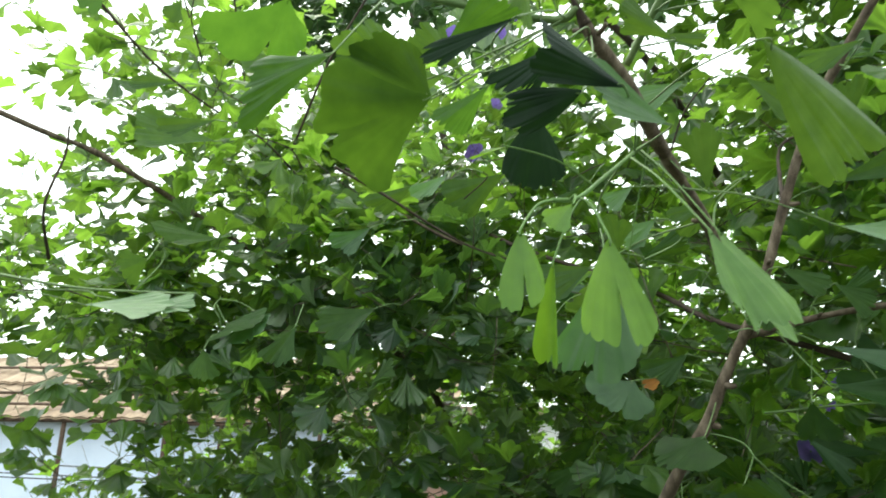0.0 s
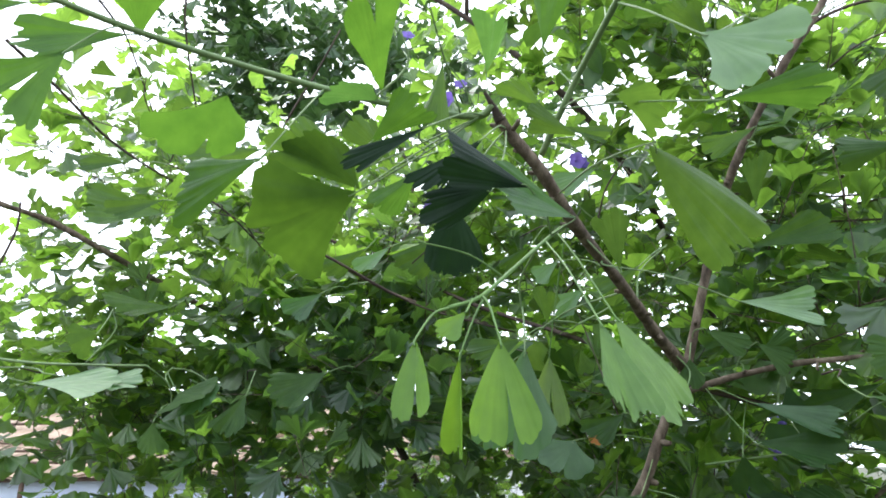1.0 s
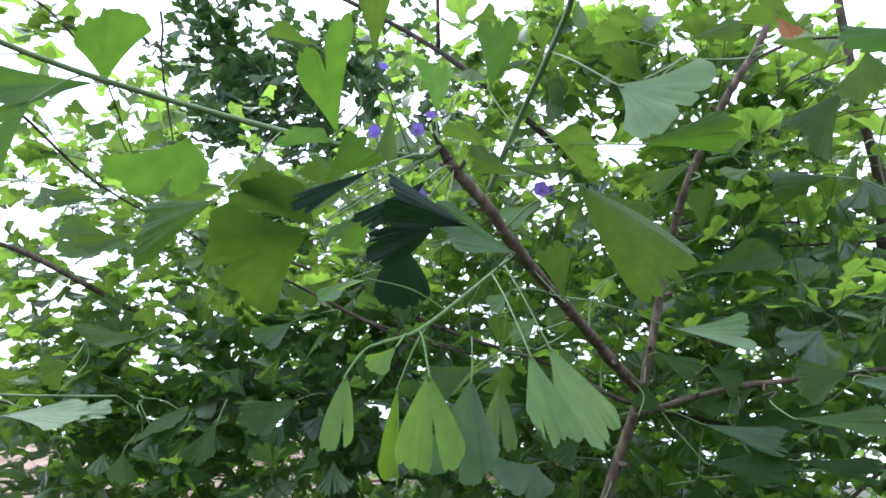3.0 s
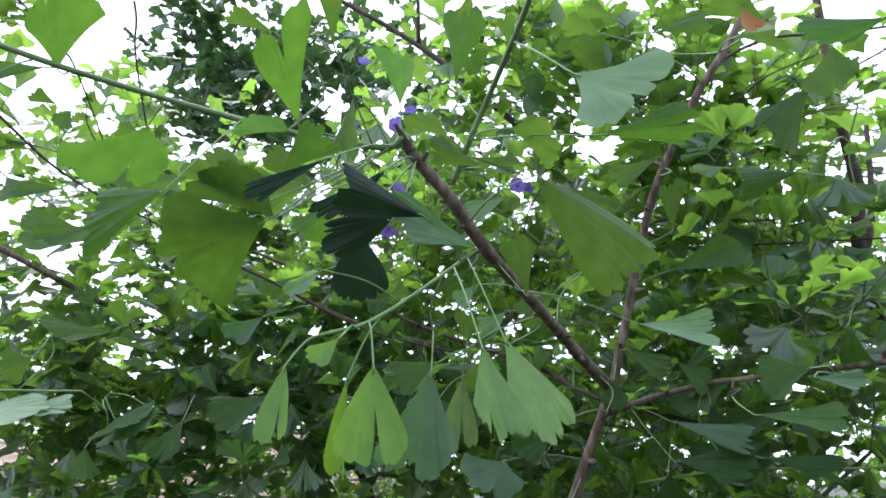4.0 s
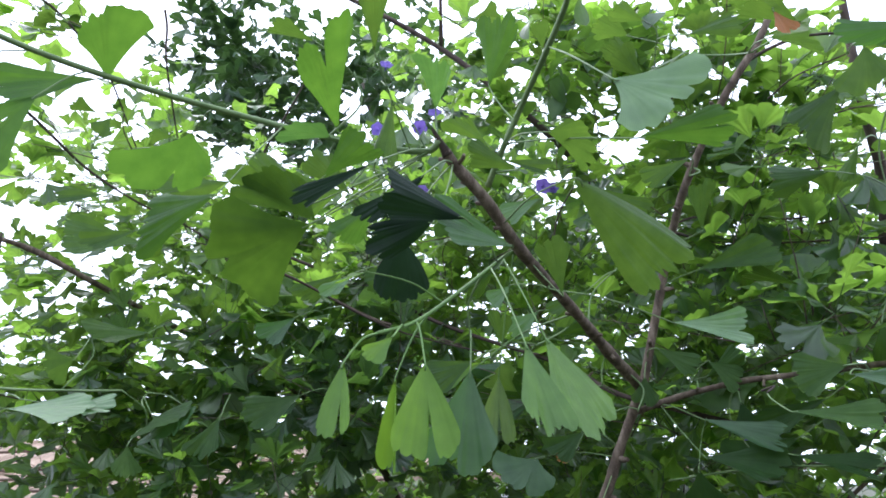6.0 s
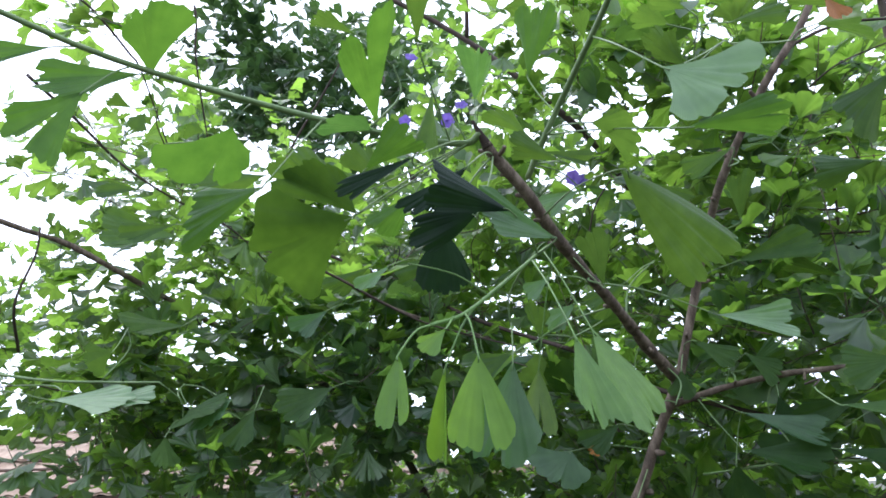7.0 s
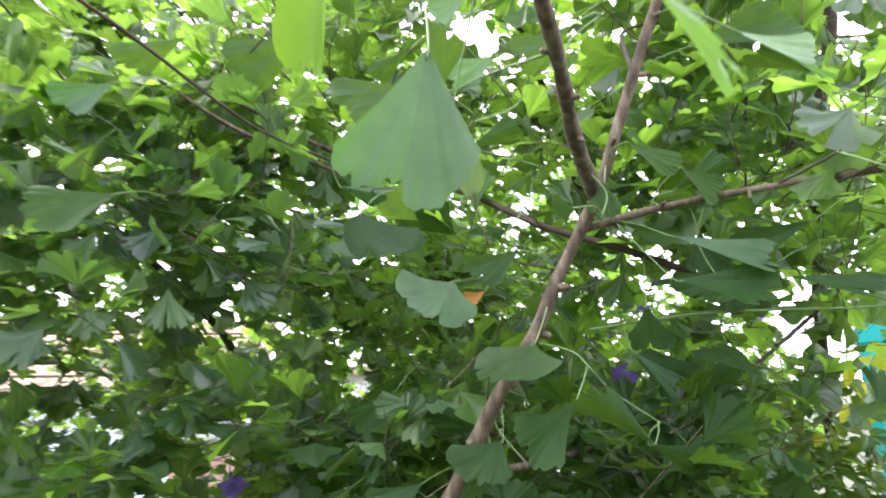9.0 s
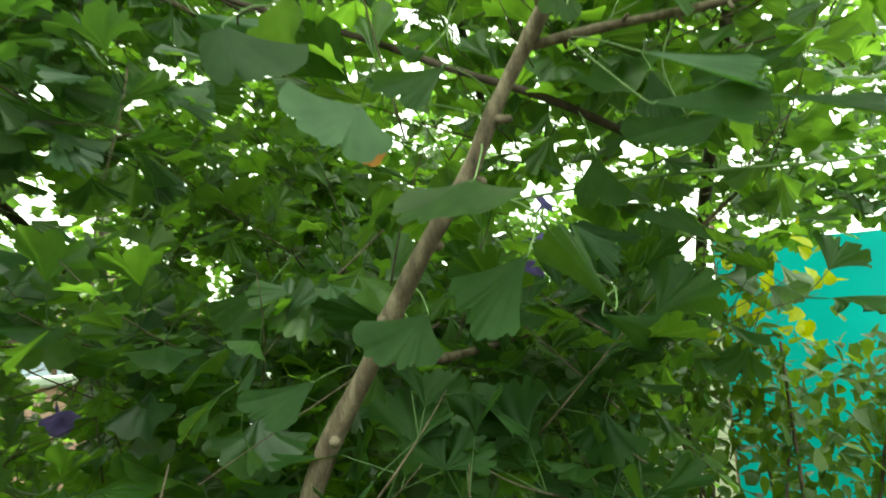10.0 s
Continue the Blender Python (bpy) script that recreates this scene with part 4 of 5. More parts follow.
leaf_at((0.267, 0.515, 1.736), (0.262, 0.450, 1.655), (0.328, 0.515, 1.671), 0.12, 0.10, (0.250, 0.620, 1.850), FRINGED, neck=0.05)
leaf_at((0.235, 0.685, 1.731), (0.205, 0.662, 1.668), (0.250, 0.654, 1.661), 0.5, 0.5, (0.262, 0.645, 1.860), OLIVE, neck=-0.3)


# ---- masses of leaves ----
def cut_fan(seed, na=20, nr=2):
    """A light ginkgo blade of length 1: hollow flanks and a lobed, notched outer edge."""
    r = random.Random(seed)
    spread, cleft = r.uniform(1.25, 2.35), r.choice((0.08, 0.12, 0.2, 0.35, 0.5))
    curl, droop, twist = r.uniform(-0.15, 0.45), r.uniform(-0.08, 0.30), r.uniform(-0.35, 0.35)
    ph = [r.uniform(0, 6.28) for _ in range(3)]
    middle = na // 2 + r.choice((-1, 0, 0, 1))
    edge, since = [], 0
    for i in range(na + 1):
        u = 2 * i / na - 1
        e = 1 + 0.05 * math.sin(3.5 * u + ph[0]) + r.uniform(-0.022, 0.022) - 0.10 * max(0.0, abs(u) - 0.75) / 0.25
        since += 1
        if since > 2 and 0 < i < na and r.random() < 0.34:
            e, since = e - r.uniform(0.07, 0.17), 0
        if i == middle:
            e *= 1 - cleft
        edge.append(e)
    verts, uvs, faces = [], [], []
    for j in range(nr + 1):
        v = j / nr
        for i in range(na + 1):
            u = 2 * i / na - 1
            e = 1 + (edge[i] - 1) * (1.0 if j == nr else 0.25)
            a = u * spread / 2 * (0.52 + 0.48 * v)
            x, y = max(v, 0.012) * e * math.sin(a), max(v, 0.012) * e * math.cos(a)
            z = curl * abs(x) ** 1.5 - droop * v * v + twist * x * y + 0.09 * v * v * math.sin(5.0 * u + ph[1]) + 0.045 * v * math.sin(11 * u + ph[2])
            verts.append((x, y, z))
            uvs.append((u * 0.5 + 0.5, v))
    w = na + 1
    faces = [(j * w + i, j * w + i + 1, (j + 1) * w + i + 1, (j + 1) * w + i) for j in range(nr) for i in range(na)]
    return verts, faces, uvs


def low_fans(n, seed, na=20, nr=2):
    return [cut_fan(seed + k, na, nr) for k in range(n)]


def oval_data(length, width, seed=0, na=6, nr=8, point=0.6):
    """A simple leaf with a midrib, base at the origin, along +y."""
    rng = random.Random(seed)
    verts, uvs, faces = [], [], []
    fold, droop = rng.uniform(0.1, 0.35), rng.uniform(0.05, 0.3)
    for j in range(nr + 1):
        v = j / nr
        half = width / 2 * math.sin(math.pi * v ** point) ** 0.8 if 0 < v < 1 else 0.0005
        for i in range(na + 1):
            u = 2 * i / na - 1
            verts.append((u * half, v * length, abs(u) * half * fold - droop * length * v * v))
            uvs.append((u * 0.5 + 0.5, v))
    w = na + 1
    faces = [(j * w + i, j * w + i + 1, (j + 1) * w + i + 1, (j + 1) * w + i) for j in range(nr) for i in range(na)]
    return verts, faces, uvs


class Mass:
    """Gathers many leaves and twigs into one mesh each."""

    def __init__(self, shapes):
        self.shapes = [(np.array(v), np.array(f), np.array(u)) for v, f, u in shapes]
        self.v, self.f, self.u, self.n = [], [], [], 0
        self.tv, self.tf = [], []
        self.sv, self.sf = [], []

    def leaf(self, m, k):
        v, f, u = self.shapes[k % len(self.shapes)]
        a = np.array(m)
        self.v.append(v @ a[:3, :3].T + a[:3, 3])
        self.f.append(f + self.n)
        self.u.append(u)
        self.n += len(v)

    def twig(self, line, r0, r1, sides=4):
        v, f = tube_data(line, r0, r1, sides)
        o = len(self.tv)
        self.tv += v
        self.tf += [tuple(o + q for q in g) for g in f]

    def stalk(self, line, r0, r1):
        v, f = tube_data(line, r0, r1, 3)
        o = len(self.sv)
        self.sv += v
        self.sf += [tuple(o + q for q in g) for g in f[:-2]]

    def build(self, parent, leaf_mat, twig_mat, names=("crown", "twig"), label=""):
        mesh_object(names[0], np.concatenate(self.v), np.concatenate(self.f), leaf_mat, parent, np.concatenate(self.u), kind="stuff", label=label)
        if self.tv:
            mesh_object(names[1], self.tv, self.tf, twig_mat, parent, kind="stuff")
        if self.sv:
            mesh_object("stalk", self.sv, self.sf, LEAF_STALK, parent, kind="stuff")


def rand_unit(rng):
    while True:
        v = Vector((rng.uniform(-1, 1), rng.uniform(-1, 1), rng.uniform(-1, 1)))
        if 0.1 < v.length < 1:
            return v.normalized()


def leaf_pose(rng, base, out, size, droop=0.35):
    axis = (out + Vector((0, 0, -droop * rng.uniform(-0.2, 1.2))) + rand_unit(rng) * 0.3).normalized()
    normal = Vector((0, -0.28, 1)) + rand_unit(rng) * 0.50 + out * 0.25
    return frame_of(base, axis, normal) @ Matrix.Diagonal((size, size, size, 1))


def ginkgo_spray(mass, rng, origin, way, length, size, clear, single=None):
    """A twig with spurs, each with a few stalked leaves."""
    way = way.normalized()
    bend = rand_unit(rng) * 0.35 + Vector((0, 0, 0.15))
    line = [origin + way * length * s + bend * length * s * s * 0.5 for s in (0, 0.25, 0.5, 0.75, 1.0)]
    mass.twig(line, 0.0014, 0.0005)
    spurs = max(3, int(length / 0.045))
    for i in range(spurs):
        s = (i + rng.random()) / spurs
        p = origin + way * length * s + bend * length * s * s * 0.5
        for _ in range(rng.choice((2, 2, 3, 3, 4))):
            out = (rand_unit(rng) + way * 0.35 + Vector((0, 0, 0.25))).normalized()
            st = rng.uniform(0.025, 0.06) * size / 0.06
            b = p + out * st
            if clear(b):
                continue
            mass.stalk([p, b], 0.0010, 0.0007)
            m = leaf_pose(rng, b, out, size * rng.uniform(0.7, 1.15))
            if single is not None and len(single) < single_cap and b.y < 1.45:
                single.append((m, rng.randrange(len(near_shapes))))
            else:
                mass.leaf(m, rng.randrange(1000))


def in_blob(rng, c, r):
    v = rand_unit(rng) * rng.random() ** 0.4
    return Vector((c[0] + v.x * r[0], c[1] + v.y * r[1], c[2] + v.z * r[2]))


# thin gaps in the foliage, through which flowers and walls behind show
SIGHT_GAPS = []
for p, r in (((-0.22, 3.75, 1.335), 0.075), ((-0.016, 1.868, 1.368), 0.06), ((0.780, 1.500, 1.554), 0.06), ((0.880, 1.600, 1.704), 0.045), ((0.043, 1.90, 2.46), 0.07), ((0.43, 3.5, 1.59), 0.06)):
    p = Vector(p)
    SIGHT_GAPS.append((p, (Vector((0.14, 0.30, 1.52)) - p).normalized(), r))


def near_clear(b):
    """Keeps the loose foliage out of the open space in front of the tree."""
    for p, d, r in SIGHT_GAPS:
        t = (b - p).dot(d)
        if 0 < t < 2.4 and (b - p - d * t).length < r:
            return True
    return b.y < (1.2 if b.x < 0.55 else 0.95) or (b.x > 1.22 and b.z < 1.72 and b.y < 1.75) or (b.x > 1.0 + 1.09 * (b.y - 1.3) and b.z < 1.63 and b.y < 2.1) or (b.x < -0.9 and 1.45 < b.z < 1.62 + 0.09 * b.y)


single_cap = 200
near_shapes = low_fans(14, 900, na=34, nr=6)
singles = []
crown = Mass(low_fans(24, 100))
rng = random.Random(11)


def fill(mass, centre, radii, sprays, size, clear=near_clear, single=None, length=(0.18, 0.34)):
    for _ in range(sprays):
        o = in_blob(rng, centre, radii)
        w = rand_unit(rng) + Vector((0, -0.3, 0.25))
        ginkgo_spray(mass, rng, o, w, rng.uniform(*length), size, clear, single)


fill(crown, (-0.25, 1.42, 1.80), (0.60, 0.20, 0.13), 21, 0.065, single=singles)
fill(crown, (0.72, 1.24, 1.62), (0.42, 0.14, 0.25), 24, 0.062, single=singles)
fill(crown, (0.80, 0.86, 1.76), (0.14, 0.06, 0.04), 5, 0.048, clear=lambda b: b.y < 0.72, single=singles, length=(0.1, 0.18))
fill(crown, (0.80, 0.98, 1.80), (0.20, 0.06, 0.06), 8, 0.048, clear=lambda b: b.y < 0.88, single=singles)
fill(crown, (-0.47, 1.02, 2.21), (0.12, 0.10, 0.06), 4, 0.05, clear=lambda b: b.y < 0.8, single=singles, length=(0.10, 0.18))
fill(crown, (-0.52, 0.92, 2.45), (0.06, 0.08, 0.04), 3, 0.046, clear=lambda b: b.y < 0.75, single=singles, length=(0.10, 0.18))
fill(crown, (0.74, 1.04, 2.10), (0.28, 0.12, 0.24), 18, 0.06, clear=lambda b: b.y < 0.86 or (b.x < 0.66 and b.z < 2.0), length=(0.14, 0.26))
fill(crown, (0.80, 1.10, 1.72), (0.26, 0.10, 0.14), 8, 0.062, clear=lambda b: b.y < 0.95, length=(0.14, 0.26))
fill(crown, (0.46, 1.18, 2.50), (0.26, 0.12, 0.18), 20, 0.053, clear=lambda b: b.y < 1.02)
fill(crown, (0.15, 1.50, 2.00), (0.25, 0.12, 0.12), 7, 0.053)
fill(crown, (0.95, 1.28, 1.90), (0.45, 0.16, 0.30), 26, 0.053)
fill(crown, (0.85, 1.12, 2.38), (0.32, 0.14, 0.22), 22, 0.052)
fill(crown, (-0.45, 1.50, 1.92), (0.50, 0.20, 0.16), 15, 0.066)
fill(crown, (-0.85, 1.55, 1.72), (0.45, 0.18, 0.10), 14, 0.068)
fill(crown, (0.02, 1.45, 2.12), (0.28, 0.14, 0.14), 11, 0.057)
fill(crown, (0.35, 1.55, 2.10), (0.40, 0.18, 0.22), 26, 0.057)
fill(crown, (0.05, 1.90, 2.00), (1.00, 0.45, 0.28), 38, 0.049)
fill(crown, (0.40, 1.95, 1.25), (1.50, 0.50, 0.45), 125, 0.054)
fill(crown, (1.10, 1.60, 2.20), (0.60, 0.40, 0.50), 35, 0.05)
fill(crown, (1.95, 1.60, 2.20), (0.80, 0.50, 0.42), 46, 0.051)
fill(crown, (0.35, 1.80, 2.35), (0.65, 0.30, 0.30), 23, 0.055)
fill(crown, (1.05, 1.55, 2.35), (0.50, 0.30, 0.40), 19, 0.049)
fill(crown, (0.60, 1.95, 1.30), (1.00, 0.40, 0.35), 85, 0.052)
fill(crown, (0.35, 2.00, 2.85), (0.50, 0.35, 0.35), 12, 0.055)
fill(crown, (-0.75, 1.50, 2.30), (0.40, 0.35, 0.30), 22, 0.051)
fill(crown, (-0.62, 1.75, 2.62), (0.40, 0.30, 0.25), 11, 0.051)
fill(crown, (-1.10, 1.70, 1.95), (0.50, 0.35, 0.18), 19, 0.051)
fill(crown, (-0.60, 1.90, 1.72), (0.55, 0.40, 0.12), 23, 0.05)
fill(crown, (-1.40, 1.90, 1.98), (0.50, 0.40, 0.12), 16, 0.05)
fill(crown, (-1.20, 1.95, 1.88), (0.42, 0.35, 0.07), 12, 0.05)
fill(crown, (0.42, 2.10, 1.85), (0.38, 0.30, 0.16), 24, 0.05)
fill(crown, (1.75, 1.75, 2.00), (0.55, 0.40, 0.20), 46, 0.05)
fill(crown, (0.80, 3.20, 1.55), (2.40, 0.40, 0.45), 148, 0.052)
fill(crown, (1.5, 1.5, 1.74), (0.28, 0.12, 0.05), 7, 0.052, clear=lambda b: b.z < 1.63, length=(0.1, 0.2))
fill(crown, (1.64, 1.45, 1.71), (0.18, 0.08, 0.03), 9, 0.052, clear=lambda b: b.z < 1.655, length=(0.1, 0.18))
fill(crown, (1.32, 1.92, 1.15), (0.25, 0.15, 0.15), 32, 0.048)
fill(crown, (0.0, 2.6, 1.45), (0.5, 0.2, 0.15), 26, 0.05)
fill(crown, (1.25, 2.25, 1.12), (0.40, 0.22, 0.24), 81, 0.048)
fill(crown, (-0.38, 2.15, 1.42), (0.32, 0.18, 0.10), 14, 0.048)
fill(crown, (-0.35, 2.5, 0.95), (0.45, 0.25, 0.15), 8, 0.055)
fill(crown, (-1.30, 2.20, 1.30), (0.50, 0.40, 0.15), 7, 0.044)
fill(crown, (0.25, 1.42, 1.36), (0.75, 0.14, 0.24), 62, 0.057)
fill(crown, (-0.45, 1.50, 1.48), (0.45, 0.14, 0.16), 18, 0.055)
fill(crown, (0.80, 1.38, 1.38), (0.16, 0.12, 0.18), 12, 0.053, clear=lambda b: b.x > 0.98)
fill(crown, (-0.15, 2.40, 1.10), (0.60, 0.30, 0.28), 35, 0.048)
fill(crown, (-0.80, 2.25, 1.32), (0.40, 0.25, 0.16), 10, 0.054)
fill(crown, (0.75, 2.40, 2.00), (0.35, 0.15, 0.12), 16, 0.052)
fill(crown, (0.50, 2.30, 1.80), (0.45, 0.15, 0.20), 35, 0.052)
fill(crown, (-0.55, 2.25, 2.48), (0.50, 0.20, 0.22), 30, 0.055)
fill(crown, (-0.62, 2.15, 2.40), (0.42, 0.20, 0.17), 26, 0.055)
fill(crown, (-0.60, 2.20, 2.58), (0.28, 0.20, 0.13), 20, 0.055)
fill(crown, (0.12, 2.35, 1.86), (0.20, 0.12, 0.14), 10, 0.058)
fill(crown, (0.15, 2.20, 2.62), (0.38, 0.20, 0.20), 22, 0.055)
fill(crown, (1.00, 2.25, 1.64), (0.42, 0.20, 0.24), 34, 0.056)
fill(crown, (-0.80, 1.95, 1.69), (0.22, 0.15, 0.05), 11, 0.05)
fill(crown, (0.75, 2.45, 0.95), (0.80, 0.25, 0.25), 54, 0.05)
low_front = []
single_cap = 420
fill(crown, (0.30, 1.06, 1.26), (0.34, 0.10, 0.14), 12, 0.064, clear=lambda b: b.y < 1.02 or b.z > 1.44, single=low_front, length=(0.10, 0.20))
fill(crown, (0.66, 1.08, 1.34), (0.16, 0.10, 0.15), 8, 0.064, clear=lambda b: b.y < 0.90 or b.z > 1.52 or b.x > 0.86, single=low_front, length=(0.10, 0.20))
crown.build(ginkgo, GREEN_MASS, BARK)
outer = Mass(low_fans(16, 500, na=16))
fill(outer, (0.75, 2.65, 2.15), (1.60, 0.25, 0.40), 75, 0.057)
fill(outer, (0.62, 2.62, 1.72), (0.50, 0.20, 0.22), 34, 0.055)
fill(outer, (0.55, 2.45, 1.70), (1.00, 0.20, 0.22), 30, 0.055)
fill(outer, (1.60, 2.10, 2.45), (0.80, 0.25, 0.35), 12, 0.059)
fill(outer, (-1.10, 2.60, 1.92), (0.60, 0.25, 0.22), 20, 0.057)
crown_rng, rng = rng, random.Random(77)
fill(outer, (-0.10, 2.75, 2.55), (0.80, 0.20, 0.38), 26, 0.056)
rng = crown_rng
outer.build(ginkgo, LIGHT_MASS, BARK, label="outer leaves with sunlight in their yellow-green colour")



def single_leaves(poses, mat, label=""):
    """Leaves that stand apart, each its own object on a few shared blades."""
    shared = []
    for v, f, u in near_shapes:
        ob = mesh_object("leaf", v, f, mat, None, u)
        shared.append(ob.data)
        bpy.data.objects.remove(ob)
    for m, k in poses:
        ob = new("leaf", shared[k])
        ob.parent = ginkgo
        ob.matrix_local = m
        tagged(ob, label=label)


single_leaves(singles, MID_LEAF)
single_leaves(low_front, DEEP, "leaf with shade in its deep green colour")

# a darker tree behind
rear = empty("background_tree", (-0.5, 4.4, 0), label="taller dark-leaved tree behind the ginkgo", category="tree")
rear_mass = Mass(low_fans(10, 300, na=14, nr=2))
for c, r, k in (((-1.36, 3.6, 4.75), (0.45, 0.4, 0.40), 12), ((-0.90, 3.7, 4.70), (0.45, 0.4, 0.50), 16), ((0.2, 3.6, 3.9), (0.9, 0.4, 0.5), 22), ((-0.3, 4.3, 5.4), (0.8, 0.4, 0.4), 12), ((-0.85, 3.5, 4.25), (0.45, 0.3, 0.25), 11), ((-1.12, 3.6, 3.95), (0.42, 0.3, 0.20), 9), ((-0.70, 3.6, 3.68), (0.35, 0.3, 0.18), 7)):
    fill(rear_mass, c, r, max(4, k * 3 // 4), 0.118, length=(0.25, 0.45))
inv = Vector((-0.5, 4.4, 0))
rear_mass.v = [v - np.array(inv) for v in rear_mass.v]
rear_mass.tv = [v - inv for v in rear_mass.tv]
rear_mass.sv = [v - inv for v in rear_mass.sv]
rear_mass.build(rear, REAR_LEAF, BARK_DARK)
tube("trunk", [(0.3, 0.1, 0), (0.25, 0.05, 1.2), (0.4, 0.0, 2.4), (0.3, -0.1, 3.6), (0.0, -0.2, 4.8)], 0.06, 0.02, BARK_DARK, rear, knots=0.2)
tube("branch", [(0.38, 0.0, 2.6), (0.1, -0.1, 3.5), (-0.25, -0.3, 4.15)], 0.025, 0.01, BARK_DARK, rear)

# side tree on the right
side = empty("side_tree", (1.25, 1.6, 0), label="slender dark-stemmed tree beside the ginkgo", category="tree")
tube("trunk", [(0.75, 0.75, 0), (0.7, 0.65, 0.8), (0.4, 0.3, 1.6), (-0.08, -0.28, 2.02), (-0.127, -0.40, 2.2), (-0.14, -0.43, 2.4), (-0.1, -0.45, 2.9)], 0.022, 0.009, BARK_DARK, side, knots=0.25)
tube("branch", [(-0.11, -0.30, 2.02), (-0.02, -0.28, 2.2), (0.1, -0.2, 2.5)], 0.010, 0.006, BARK_DARK, side)


# ---- morning glory ----
def flower(parent, at, way, r, m=PETAL):
    """A funnel of five joined petals with a pale throat."""
    verts, uvs, faces = [], [], []
    na, prof = 30, ((0.08, 0.0), (0.10, 0.35), (0.16, 0.65), (0.38, 0.90), (0.80, 1.02), (1.0, 0.98))
    for j, (q, h) in enumerate(prof):
        for i in range(na):
            a = 2 * math.pi * i / na
            s = q * (1 + (0.08 * math.cos(5 * a) if j > 3 else 0))
            verts.append((s * r * math.cos(a), s * r * math.sin(a), h * r * 1.15 + (0.05 * r * math.cos(5 * a + 1) if j > 3 else 0)))
            uvs.append((i / na, j / 5))
    faces = [(j * na + i, j * na + (i + 1) % na, (j + 1) * na + (i + 1) % na, (j + 1) * na + i) for j in range(5) for i in range(na)]
    ob = mesh_object("flower", verts, faces, m, parent, uvs)
    ob.matrix_local = Matrix.Translation(at) @ Vector(way).to_track_quat("Z", "Y").to_matrix().to_4x4()
    v, f = tube_data(smooth_line([(0, 0, 0.004), (0.002, 0, -0.02), (0.01, 0.004, -0.05)], 4), 0.0016, 0.001, 6)
    mesh_object("stalk", v, f, SHOOT, ob)
    return ob


vine = empty("morning_glory", (0, 0, 0), label="morning glory vine with violet-blue funnel flowers", category="climbing plant")
for at, way, r in (((0.780, 1.500, 1.554), (-0.3, -0.8, 0.1), 0.027), ((0.880, 1.600, 1.704), (0.3, -0.7, 0.5), 0.024), ((0.887, 1.650, 1.657), (0.5, -0.6, -0.4), 0.022),
                   ((-0.016, 1.868, 1.368), (0.2, -0.6, -0.7), 0.036), ((0.043, 1.90, 2.46), (0.4, -0.5, -0.7), 0.032), ((0.621, 2.20, 1.55), (0.2, -0.7, 0.4), 0.022),
                   ((1.70, 2.22, 1.79), (-0.2, -0.6, -0.7), 0.022), ((0.031, 1.236, 2.413), (-0.3, -0.7, -0.2), 0.016), ((0.117, 1.239, 2.419), (0.3, -0.6, -0.4), 0.017),
                   ((0.372, 1.123, 2.188), (0.2, -0.8, -0.2), 0.016), ((0.157, 1.316, 2.493), (0.0, -0.8, 0.3), 0.016), ((0.431, 1.309, 2.273), (-0.1, -0.9, 0.0), 0.014), ((0.112, 1.407, 2.329), (0.4, -0.7, 0.1), 0.016), ((0.005, 1.555, 2.828), (0.2, -0.7, 0.3), 0.020)):
    flower(vine, at, way, r)
tube("stem", [(0.9, 2.4, 0), (0.9, 2.2, 0.8), (0.85, 1.9, 1.5), (0.75, 1.6, 1.8), (0.5, 1.35, 2.1), (0.2, 1.36, 2.4), (0.0, 1.5, 2.75)], 0.003, 0.0015, SHOOT, vine)
vine_mass = Mass([oval_data(1.0, 0.8, k, na=4, nr=6, point=0.75) for k in range(8)])
for c, r, k in (((0.35, 1.45, 2.45), (0.45, 0.2, 0.3), 70), ((0.75, 1.25, 2.35), (0.25, 0.15, 0.25), 45), ((0.62, 0.98, 2.42), (0.22, 0.10, 0.12), 34), ((0.42, 1.02, 2.40), (0.16, 0.07, 0.14), 24)):
    for _ in range(k):
        b = in_blob(rng, c, r)
        vine_mass.leaf(leaf_pose(rng, b, rand_unit(rng), rng.uniform(0.040, 0.062), 0.6), rng.randrange(1000))
vine_mass.build(vine, OVAL, SHOOT, ("foliage", "stalk"))

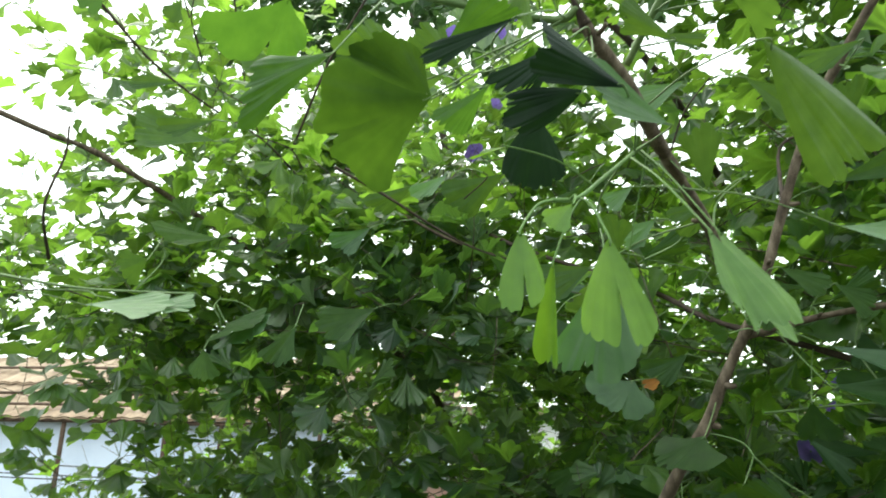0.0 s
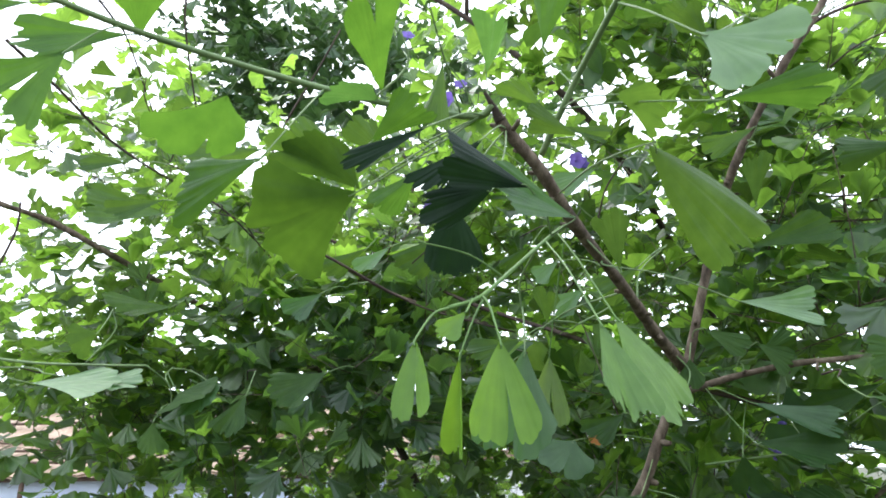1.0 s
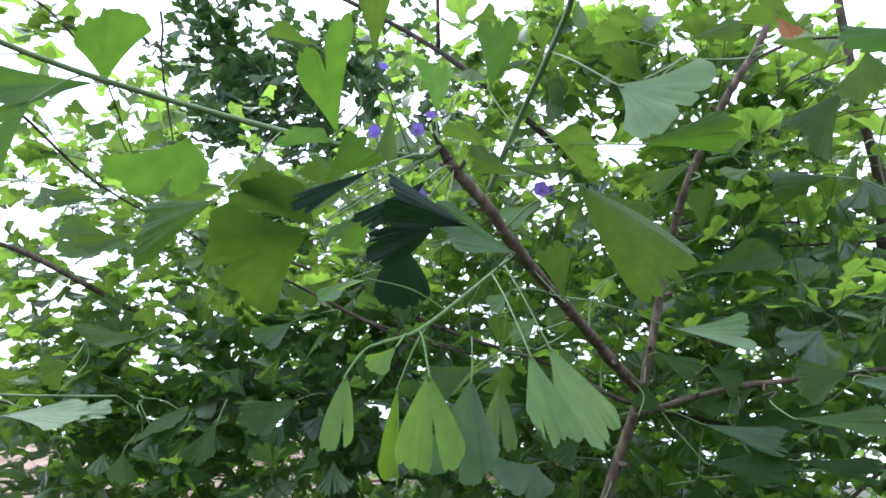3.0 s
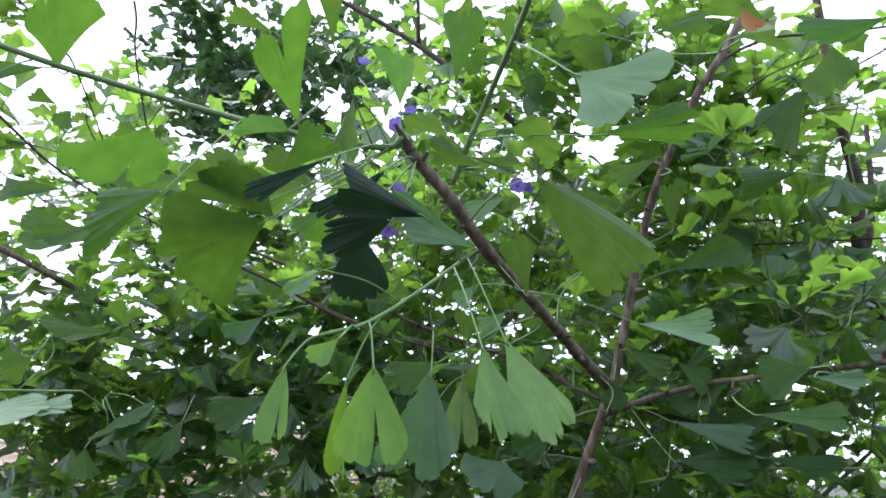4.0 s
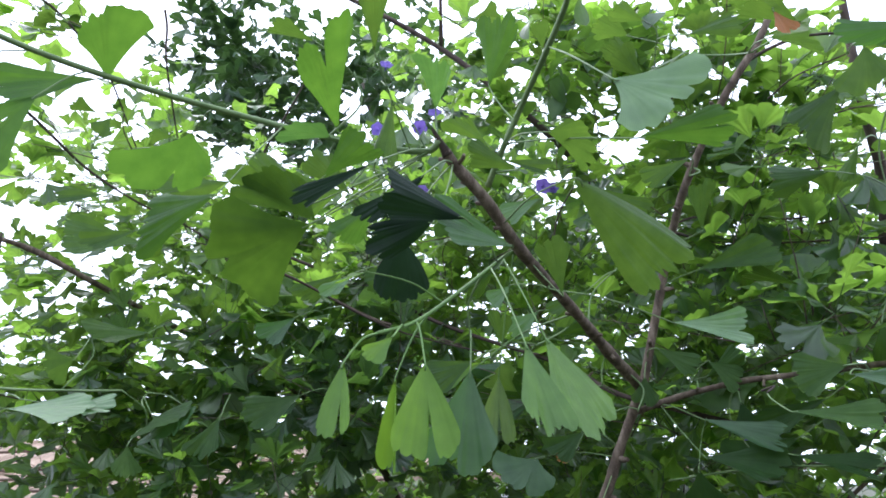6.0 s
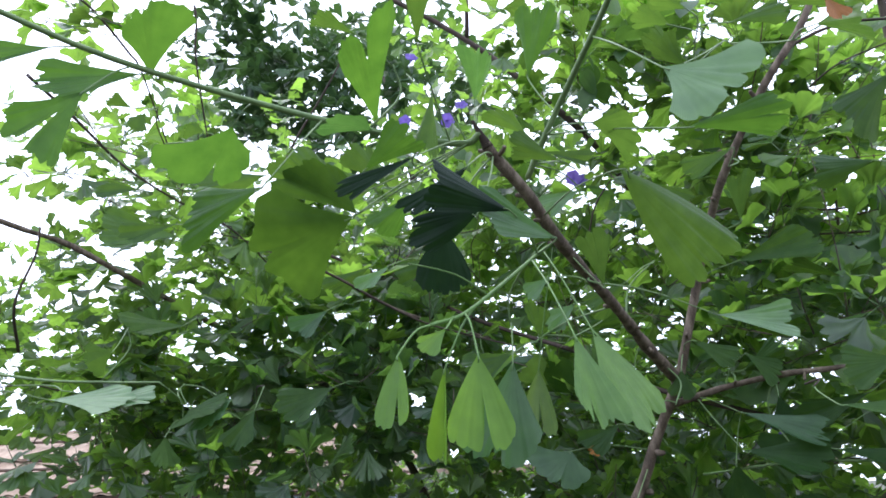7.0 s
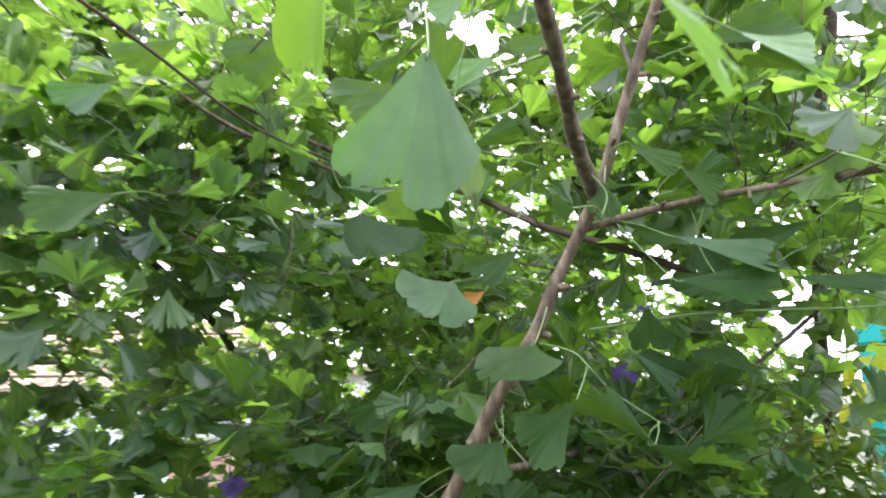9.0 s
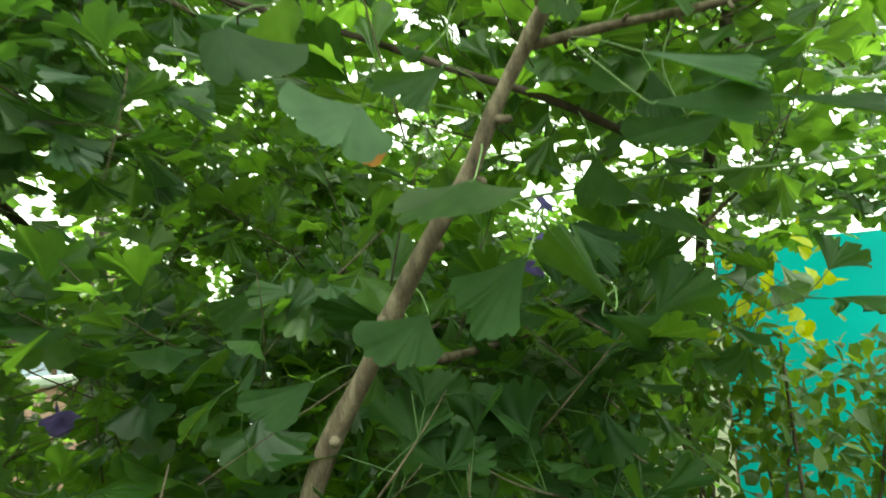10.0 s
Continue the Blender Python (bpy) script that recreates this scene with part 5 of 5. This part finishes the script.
# ---- shrub before the screen ----
shrub = empty("shrub", (1.5, 1.6, 0), label="straggling shrub with yellow-green oval leaves and brown stems", category="shrub")
stems = []
for k in range(9):
    a = rng.uniform(0, 6.28)
    top = Vector((rng.uniform(-0.32, 0.35), rng.uniform(-0.35, 0.25), rng.uniform(1.2, 1.48)))
    mid = Vector((top.x * 0.5 + 0.05 * math.cos(a), top.y * 0.5 + 0.05 * math.sin(a), top.z * 0.55))
    pts = [Vector((0.04 * math.cos(a), 0.04 * math.sin(a), 0)), mid, top]
    stems.append(smooth_line(pts, 8))
    tube("stem", pts, 0.009, 0.003, BARK, shrub, sides=6)
shrub_mass = Mass([oval_data(1.0, 0.55, 40 + k, na=4, nr=5) for k in range(8)])
for line in stems:
    for _ in range(190):
        q = line[rng.randrange(5, len(line))] + rand_unit(rng) * rng.uniform(0.02, 0.16)
        shrub_mass.leaf(leaf_pose(rng, q, rand_unit(rng), rng.uniform(0.03, 0.05), 0.4), rng.randrange(1000))
for c, r, k in (((-0.22, -0.05, 1.42), (0.13, 0.14, 0.20), 300), ((0.05, -0.12, 1.22), (0.40, 0.18, 0.20), 420), ((0.35, -0.2, 1.16), (0.25, 0.15, 0.16), 160)):
    for _ in range(k):
        q = in_blob(rng, c, r)
        shrub_mass.leaf(leaf_pose(rng, q, rand_unit(rng), rng.uniform(0.035, 0.055), 0.4), rng.randrange(1000))
shrub_mass.build(shrub, SHRUB_LEAF, BARK, ("foliage", "twig"))
for k in range(30):
    q = Vector((rng.uniform(1.22, 1.46), rng.uniform(1.32, 1.50), rng.uniform(1.43, 1.62))) - Vector((1.5, 1.6, 0))
    v, f, u = oval_data(rng.uniform(0.030, 0.050), rng.uniform(0.020, 0.032), 60 + k)
    ob = mesh_object("leaf", v, f, YELLOW, shrub, u, label="yellow leaf")
    ob.matrix_local = frame_of(q, rand_unit(rng) + Vector((0, 0, -0.3)), Vector((-0.6, -1.0, 0.5)) + rand_unit(rng) * 0.5)

# withered leaves
for b, l, r in (((0.505, 0.452, 2.030), (0.495, 0.44, 2.000), (0.520, 0.44, 2.002)), ((0.40, 1.18, 1.68), (0.36, 1.17, 1.675), (0.38, 1.16, 1.655))):
    leaf_at(b, l, r, 0.1, 0.4, tuple(Vector(b) + Vector((0.02, 0.02, 0.03))), ORANGE)
